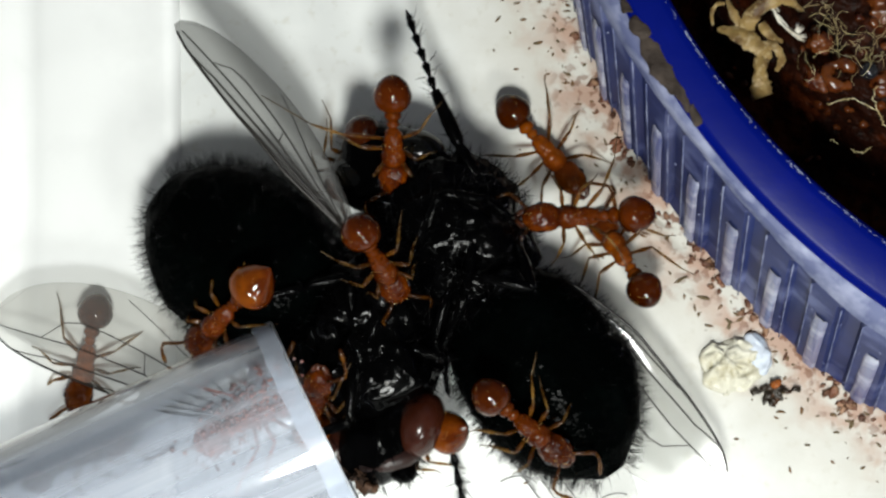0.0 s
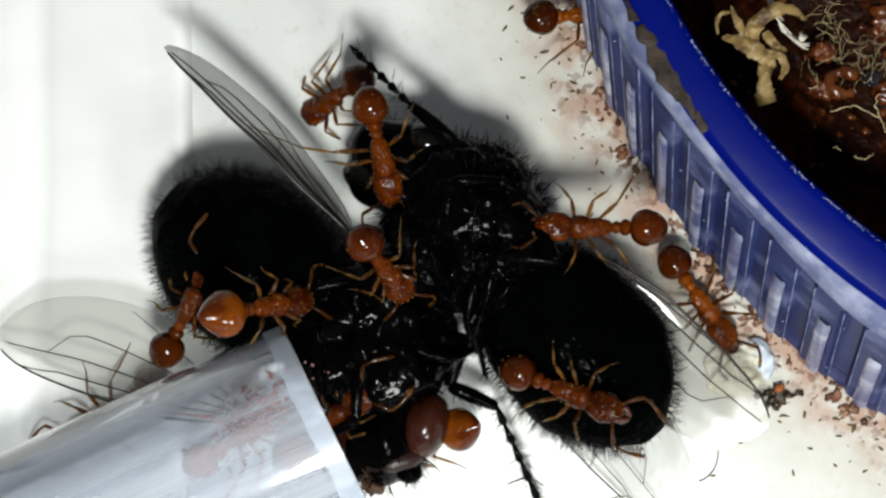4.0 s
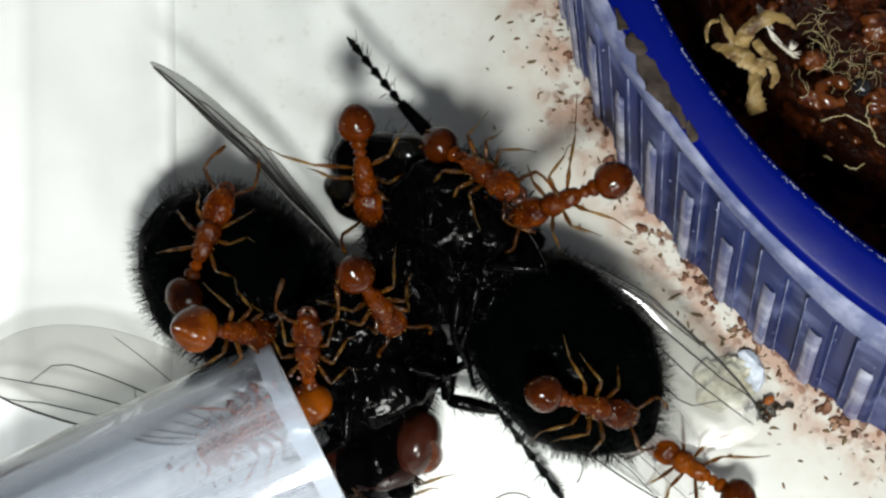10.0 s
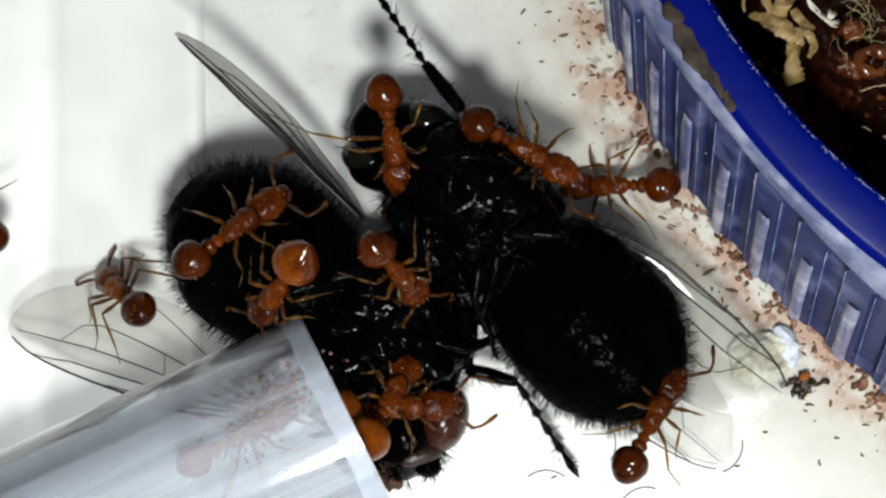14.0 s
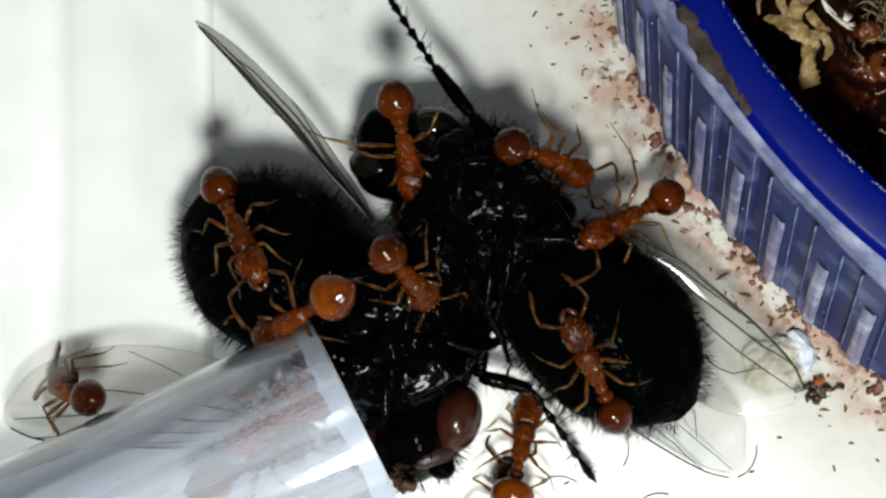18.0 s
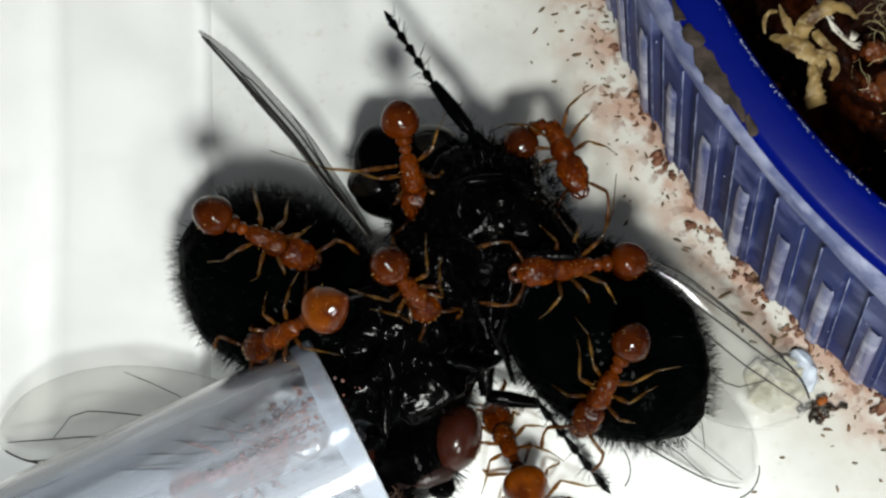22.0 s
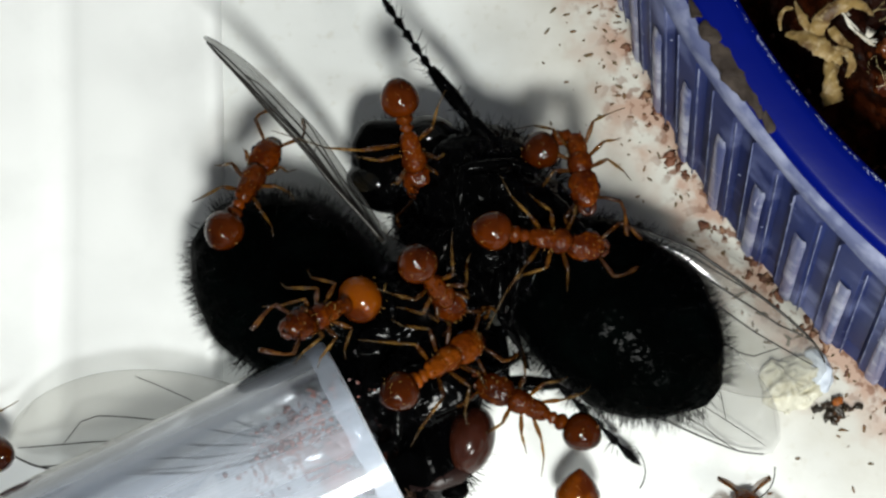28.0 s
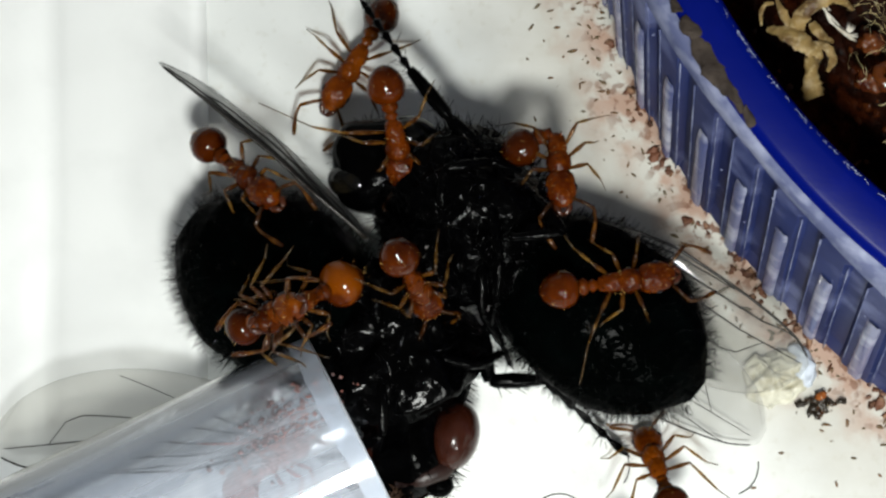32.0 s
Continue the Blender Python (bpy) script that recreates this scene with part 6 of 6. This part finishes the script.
        (27.90, -9.30, 14.29, 1.81, 44, 819),
        (28.10, -9.67, 13.22, 1.86, 41, 876),
        (28.30, -10.05, 12.14, 1.92, 37, 933),
        (28.50, -10.42, 11.07, 1.97, 34, 990),
        (29.00, -10.26, 9.58, 1.34, -21, 967),
        (29.50, -12.54, 8.29, 2.30, 45, 924),
        (30.00, -12.93, 5.30, 1.55, 21, 990),
        (30.50, -12.59, 0.96, 1.98, 35, 999),
        (31.00, -15.03, -2.15, 1.61, 24, 962),
        (31.60, -17.87, -3.93, 1.87, 31, 961),
        (32.00, -19.46, -5.95, 1.94, 34, 956),
    ],
    ("top_ant", "w"): [
        (0.00, 2.58, 15.35, 2.02, 51, 73),
        (0.43, 2.25, 14.01, 1.84, 45, 18),
        (0.87, 1.92, 12.67, 1.65, 39, -38),
        (1.30, 1.59, 11.32, 1.47, 33, -94),
        (2.00, 1.57, 8.56, 0.72, 3, -92),
        (2.40, 0.49, 7.11, 2.79, -33, -115),
        (2.70, 0.53, 8.35, 2.06, -2, -195),
        (3.00, 0.57, 9.58, 1.32, 29, -275),
        (3.40, 0.16, 11.20, 1.41, 31, -278),
        (4.00, 0.39, 15.22, 1.60, 37, -279),
        (14.50, 2.16, 14.18, 2.04, 52, -281),
        (15.00, 2.42, 11.93, 2.09, 54, -360),
        (15.50, 2.67, 9.68, 2.14, 56, -438),
        (16.00, 3.52, 7.88, 0.72, -0, -430),
        (16.17, 3.28, 8.55, 0.97, 11, -490),
        (16.33, 3.05, 9.21, 1.22, 22, -549),
        (16.50, 2.81, 9.88, 1.47, 33, -609),
        (16.75, 3.19, 8.90, 1.74, 42, -529),
        (17.00, 3.58, 7.92, 2.00, 51, -449),
        (17.20, 3.46, 9.40, 1.82, 45, -508),
        (17.40, 3.33, 10.88, 1.64, 39, -567),
        (17.60, 3.20, 12.37, 1.46, 33, -626),
        (21.83, 2.98, 12.44, 1.47, 33, -570),
        (26.07, 2.76, 12.51, 1.48, 33, -514),
        (30.30, 2.54, 12.58, 1.50, 34, -459),
        (31.00, 1.60, 8.95, 1.42, 31, -446),
        (31.20, -0.03, 8.87, 1.54, 35, -488),
        (31.40, -1.67, 8.80, 1.67, 39, -530),
        (31.70, -3.22, 8.32, 1.03, 19, -511),
        (32.00, -4.01, 8.09, 0.72, -0, -481),
    ],
    ("tube_ant", "t"): [
        (0.00, -6.76, -5.27, 2.04, 35, 26),
        (1.00, -6.53, -5.21, 2.08, 44, 30),
        (2.00, -6.78, -5.03, 2.16, 34, 23),
        (3.00, -7.20, -5.76, 1.91, 34, 30),
        (6.00, -8.78, -5.99, 2.18, 44, 24),
        (7.00, -9.40, -6.19, 2.18, 39, 17),
        (8.00, -8.15, -5.96, 1.97, 31, 20),
        (9.00, -7.37, -5.93, 1.91, 40, 23),
        (10.00, -6.69, -5.04, 2.24, 51, 28),
        (11.00, -6.61, -5.22, 2.08, 42, 21),
        (12.00, -6.81, -4.97, 2.13, 25, 25),
        (13.00, -8.83, -6.42, 1.65, -2, 28),
        (16.00, -6.49, -5.29, 2.00, 39, 25),
        (17.00, -7.09, -5.28, 2.05, 28, 21),
        (18.00, -6.92, -5.29, 2.06, 35, 23),
        (19.00, -6.79, -5.16, 2.09, 34, 18),
        (20.00, -7.75, -5.41, 2.11, 25, 18),
        (21.00, -7.72, -6.52, 1.46, -2, 32),
        (22.00, -8.62, -6.18, 1.89, 22, 22),
        (23.00, -8.13, -6.40, 1.54, -1, 26),
        (24.00, -8.29, -6.59, 1.51, -2, 31),
        (24.33, -7.84, -6.37, 1.64, 14, -29),
        (24.67, -7.39, -6.15, 1.77, 31, -89),
        (25.00, -6.94, -5.93, 1.90, 48, -149),
        (28.00, -5.34, -5.81, 1.87, 57, -104),
        (29.00, -8.02, -6.41, 1.80, 33, -147),
        (30.00, -7.76, -6.33, 1.83, 38, -205),
        (31.00, -7.49, -6.24, 1.85, 43, -264),
        (32.00, -7.22, -6.16, 1.88, 48, -323),
    ],
    ("brown_left_ant", "w"): [
        (0.00, -12.59, -2.92, 0.80, 8, -103),
        (1.00, -11.56, -2.83, 0.80, 8, -50),
        (2.00, -10.82, -3.07, 0.80, 8, -31),
        (3.00, -10.91, -2.36, 0.80, 0, -8),
        (3.60, -11.60, -3.60, 1.00, 8, -80),
        (4.20, -12.40, -5.30, 0.80, 0, -157),
        (5.20, -18.50, -7.90, 0.80, 0, -157),
        (8.50, -22.00, -12.00, 6.00, -30, -80),
        (12.00, -11.97, -11.65, 10.60, 44, -84),
        (12.60, -12.16, -8.93, 11.70, -50, -78),
        (13.00, -12.49, -7.39, 10.67, -50, -69),
        (13.40, -12.32, -7.80, 11.07, -50, -72),
        (14.50, -16.54, -13.61, 2.12, 39, -99),
        (19.25, -20.30, -13.05, 2.13, 39, -150),
        (24.00, -24.06, -12.49, 2.14, 40, -202),
        (25.25, -22.84, -10.38, 2.25, 44, -252),
        (26.50, -21.62, -8.27, 2.37, 48, -301),
        (27.00, -20.92, -6.93, 2.39, 48, -246),
        (27.50, -20.22, -5.59, 2.40, 49, -190),
        (28.00, -17.83, -5.41, 2.00, 35, -180),
        (28.15, -13.69, -4.66, 4.82, 46, -227),
        (28.30, -9.55, -3.91, 7.64, 57, -273),
        (28.70, -9.03, -3.35, 8.35, 23, -207),
        (29.00, -12.18, -3.91, 6.19, 20, -181),
        (29.30, -13.56, -3.78, 4.27, 25, -195),
        (29.60, -16.39, -4.16, 1.93, 33, -192),
        (30.20, -19.19, -3.99, 1.94, 34, -192),
        (32.00, -19.66, -4.31, 1.93, 33, -192),
    ],
    ("fly_b_climber", "a"): [
        (0.00, -4.18, -4.65, 3.80, -54, 77),
        (3.00, -4.09, -4.42, 4.13, -55, 82),
        (4.50, -4.33, -5.85, 3.06, -2, 7),
        (6.00, -4.56, -7.28, 1.98, 50, -68),
        (7.00, -4.21, -6.10, 2.95, -2, 4),
        (8.00, -3.86, -4.93, 3.92, -53, 76),
        (9.00, -3.72, -3.64, 5.08, -42, 69),
        (10.00, -4.06, -2.63, 6.13, -41, 87),
        (11.00, -4.10, -0.98, 6.27, 57, 81),
        (12.00, -3.08, -1.66, 6.95, 57, 30),
        (13.00, -3.39, -1.26, 6.24, 49, 49),
        (13.30, -3.12, -2.52, 6.11, 50, -6),
        (13.60, -2.86, -3.78, 5.97, 50, -61),
        (14.05, -2.51, -4.91, 5.25, 9, 18),
        (14.50, -2.16, -6.04, 4.54, -33, 97),
        (15.00, -2.90, -6.98, 3.35, 12, 32),
        (15.50, -1.44, -7.65, 2.60, 59, -48),
        (15.65, -3.20, -6.00, 2.80, 57, -110),
        (15.80, -5.40, -4.35, 3.00, 55, -180),
        (16.10, -5.35, -4.40, 3.00, 55, -180),
        (16.50, -3.00, -8.00, 3.00, 30, -230),
        (17.00, -2.69, -6.14, 3.66, 0, -224),
        (17.40, -2.60, -10.50, 2.60, 20, -260),
        (17.70, -6.00, -10.50, 2.00, 25, -300),
        (18.00, -7.89, -6.75, 1.80, 28, -338),
        (19.00, -8.57, -6.74, 1.80, 36, -334),
        (21.00, -8.39, -6.72, 1.80, 41, -330),
        (24.00, -8.48, -6.77, 1.80, 37, -335),
        (26.00, -4.26, -8.83, 2.16, 57, -405),
        (28.00, -3.93, -11.97, 2.15, 57, -418),
        (32.00, -3.41, -12.16, 2.15, 57, -418),
    ],
}
FLY_A_ROWS = [
    (0, 1.73, -0.40, 125.3),
    (1, 2.02, -0.30, 126.1),
    (2, 2.16, -0.07, 128.2),
    (3, 2.25, 0.29, 131.2),
    (6, 2.28, 0.59, 134.3),
    (7, 2.20, 0.67, 136.1),
    (8, 2.20, 0.68, 136.5),
    (9, 2.25, 0.66, 135.8),
    (10, 2.19, 0.57, 134.3),
    (11, 2.08, 0.58, 133.1),
    (12, 1.90, 0.72, 133.5),
    (13, 1.76, 0.82, 134.5),
    (16, 1.81, 0.77, 135.3),
    (17, 1.79, 0.75, 136.0),
    (18, 1.73, 0.79, 136.2),
    (19, 1.72, 0.80, 136.4),
    (20, 1.72, 0.79, 136.9),
    (21, 1.71, 0.75, 137.3),
    (22, 1.73, 0.87, 137.4),
    (23, 1.81, 1.15, 137.7),
    (24, 1.76, 1.32, 138.2),
    (25, 1.56, 1.41, 139.6),
    (28, 1.45, 1.45, 141.2),
    (29, 1.45, 1.44, 142.0),
    (30, 1.44, 1.48, 142.7),
    (31, 1.41, 1.45, 142.5),
    (32, 1.38, 1.33, 141.9),
]
ABDOMEN_ROWS = [(0, -0.2), (1, -0.4), (2, -0.7), (3, -1.3), (6, -1.6), (7, -1.7), (8, -1.7), (9, -1.8), (10, -1.8), (11, -1.7), (12, -1.7), (13, -1.7), (16, -1.6), (17, -1.5), (18, -1.3), (19, -1.2), (20, -1.2), (21, -1.0), (22, -0.9), (23, -0.8), (24, -0.6), (25, -0.5), (28, -0.3), (29, -0.3), (30, -0.4), (31, -0.3), (32, -0.0)]
FLY_B_ROWS = [
    (0, -0.65, -5.29, -38.4),
    (1, -0.67, -5.27, -38.4),
    (2, -0.72, -5.26, -38.4),
    (3, -0.76, -5.21, -38.1),
    (6, -0.75, -5.21, -37.5),
    (7, -0.69, -5.28, -36.8),
    (8, -0.64, -5.32, -36.4),
    (9, -0.62, -5.35, -36.7),
    (10, -0.63, -5.34, -37.5),
    (11, -0.63, -5.25, -37.6),
    (12, -0.62, -5.22, -37.3),
    (13, -0.73, -5.28, -37.3),
    (16, -0.84, -5.31, -37.3),
    (17, -0.81, -5.26, -37.0),
    (18, -0.78, -5.13, -36.2),
    (19, -0.81, -5.01, -35.3),
    (20, -0.80, -4.99, -34.8),
    (21, -0.77, -5.04, -35.2),
    (22, -0.81, -5.06, -35.9),
    (23, -0.87, -5.05, -35.8),
    (24, -0.83, -5.04, -35.6),
    (25, -0.77, -5.06, -36.0),
    (28, -0.86, -5.06, -36.1),
    (29, -0.97, -5.05, -36.1),
    (30, -0.98, -5.08, -36.6),
    (31, -0.93, -5.09, -36.7),
    (32, -0.84, -5.10, -35.8),
]
# raised wing: seconds, tilt about its length, heading
WING_ROWS = [
    (0, 23, 167.5, 8.69),
    (1, 42, 155.5, 8.58),
    (2, 16, 167.7, 8.62),
    (3, 49, 171.7, 8.30),
    (6, 62, 172.4, 8.60),
    (7, 71, 165.9, 8.56),
    (8, 71, 166.9, 8.74),
    (9, 75, 163.7, 8.79),
    (10, 71, 172.2, 9.09),
    (11, 71, 168.6, 8.92),
    (12, 62, 171.8, 8.71),
    (13, 62, 173.6, 8.76),
    (16, 76, 165.6, 8.90),
    (17, 67, 174.4, 8.93),
    (18, 71, 166.6, 8.77),
    (19, 62, 165.4, 8.68),
    (20, 62, 168.2, 8.77),
    (21, 59, 170.1, 8.79),
    (22, 74, 164.5, 8.89),
    (23, 56, 161.9, 8.96),
    (24, 59, 159.1, 8.94),
    (25, 42, 166.7, 9.01),
    (28, 68, 166.2, 8.74),
    (29, 73, 175.6, 8.85),
    (30, 76, 170.4, 8.86),
    (31, 87, 156.0, 8.77),
    (32, 74, 174.3, 8.91),
]
# front leg: seconds, heading
LEG_ROWS = [
    (0, -12.4, 5.47),
    (1, -7.5, 6.50),
    (2, -5.3, 6.49),
    (3, 2.5, 6.35),
    (6, 7.7, 6.41),
    (7, 4.3, 6.27),
    (8, 5.0, 6.50),
    (9, 1.1, 6.31),
    (10, -2.5, 6.65),
    (11, -5.8, 6.55),
    (12, -4.7, 6.39),
    (13, -6.1, 6.34),
    (16, -9.3, 6.25),
    (17, -6.7, 6.44),
    (18, -10.2, 6.36),
    (19, -9.8, 6.11),
    (20, -9.3, 6.38),
    (21, -10.3, 6.43),
    (22, -11.0, 6.33),
    (23, -15.6, 5.77),
    (24, -16.2, 5.54),
    (25, -12.8, 5.68),
    (28, -14.7, 6.26),
    (29, -15.2, 6.30),
    (30, -13.9, 6.24),
    (31, -15.3, 6.25),
    (32, -14.6, 6.27),
]


def swing(ob, rng, size, step, axis="z"):
    """A small restless swing of a leg or feeler about its root."""
    base = ob.location.copy()
    rows, n = [], int(32.0 / step)
    for k in range(n + 1):
        a = size * rng.uniform(-1, 1)
        lift = size * 0.5 * rng.uniform(-1, 1)
        rows.append((32.0 * k / n, pose(base.x, base.y, base.z, lift, 0, a)))
    walk(ob, rows)


def curl(a, share):
    """Where the waist (share 0.5) or the gaster behind it lies when the ant bends its gaster sideways by a degrees."""
    waist, joint = Vector((-0.1, 0, 0)) * MM, Vector((-0.54, 0, 0)) * MM
    half = Matrix.Translation(waist) @ pose(0, 0, 0, 0, 0, a * 0.5) @ Matrix.Translation(-waist)
    if share < 1:
        return half
    return Matrix.Translation(half @ joint) @ pose(0, 0, 0, 0, 0, a) @ Matrix.Translation(-joint)


# seconds and degrees by which an ant bends its gaster to its right
CURLS = {
    "behind_head_ant": [(0, 0), (17, 0), (19, 25), (20, 45), (21, 70), (22, 115), (32, 120)],
    "left_walker": [(0, 0), (15.5, 0), (18.5, 30), (19, 50), (19.5, 30), (20, 0), (23, 0), (24, 50), (25, 0), (32, 0)],
    "amber_ant": [(0, 0), (5.5, 0), (6, 20), (7, 20), (8, 10), (11, 0), (32, 0)],
}


def motions():
    rng = random.Random(12)
    used = set()
    for (name, kind), rows in ANT_ROWS.items():
        ANT_USED[name] = ANT_KINDS[kind] if kind not in used else copy_thing(ANT_KINDS[kind], Matrix.Identity(4))
        used.add(kind)
    for (name, kind), rows in ANT_ROWS.items():
        walk(ANT_USED[name], [(t, pose(x * MM, y * MM, z * MM, 0, tilt, turn)) for t, x, y, z, tilt, turn in rows])
    for name, ant in ANT_USED.items():
        lively = 12 if name.endswith(("walker", "leaver", "floor_ant", "wall_ant", "left_ant", "top_ant")) else 6
        for ob in ant.children:
            if ob.name.startswith("leg"):
                swing(ob, rng, lively, 0.4)
            elif ob.name.startswith("antenna"):
                swing(ob, rng, 16, 0.5)
    for name, bends in CURLS.items():
        for ob in ANT_USED[name].children:
            share = 0.5 if ob.name.startswith("petiole") else 1.0 if ob.name.startswith(("postpetiole", "gaster")) else 0.0
            if share:
                walk(ob, [(t, curl(a, share)) for t, a in bends])
    walk(FLY_A, [(t, pose(x * MM, y * MM, 0, 0, 0, turn)) for t, x, y, turn in FLY_A_ROWS])
    walk(FLY_B, [(t, pose(x * MM, y * MM, 0, 0, 0, turn)) for t, x, y, turn in FLY_B_ROWS])
    walk(FLY_B_WING, [(t, pose(-6.0 * MM, 3.6 * MM, 3.9 * MM, tilt, -6, turn)) for t, tilt, turn, _ in WING_ROWS])
    walk(FLY_B_SIDE, [(t, pose(-4.5 * MM, -3.4 * MM, 2.1 * MM, -4, 3, turn)) for t, turn in ((0, 199), (3, 200), (6, 204), (10, 204), (12, 200), (16, 199), (17, 210), (18.5, 216), (32, 217))])
    walk(FLY_A_ABDOMEN, [(t, pose(0, 0, 0, 0, 0, turn)) for t, turn in ABDOMEN_ROWS])
    walk(FLY_A_LOW, [(t, pose(-1.0 * MM, 2.2 * MM, 1.9 * MM, 186, 8, 180.5 + turn)) for t, turn in ((0, 0), (6, 2), (10, 8), (13, 10), (19, 8), (21, 8), (23, 10), (28, 10), (30, 8), (32, 11))])
    walk(FLY_B_ABDOMEN, [(t, pose(x * MM, 0, 0)) for t, x in ((0, 0), (9, 0), (13, 0.1), (16, 0.35), (20, 0.55), (32, 0.6))])
    walk(FLY_A_FRONT, [(t, pose(2.84 * MM, -1.53 * MM, 3.5 * MM, 0, 0, turn)) for t, turn, _ in LEG_ROWS])
    walk(FLY_A_HIND, [(t, pose(-0.6 * MM, 3.0 * MM, 2.6 * MM, 0, 0, turn)) for t, turn in ((0, -13), (2, -11), (3, -9), (6, -5), (9, 3), (13, -1), (19, -1), (23, 3), (28, 5), (32, 7))])


ANT_USED = {}
motions()
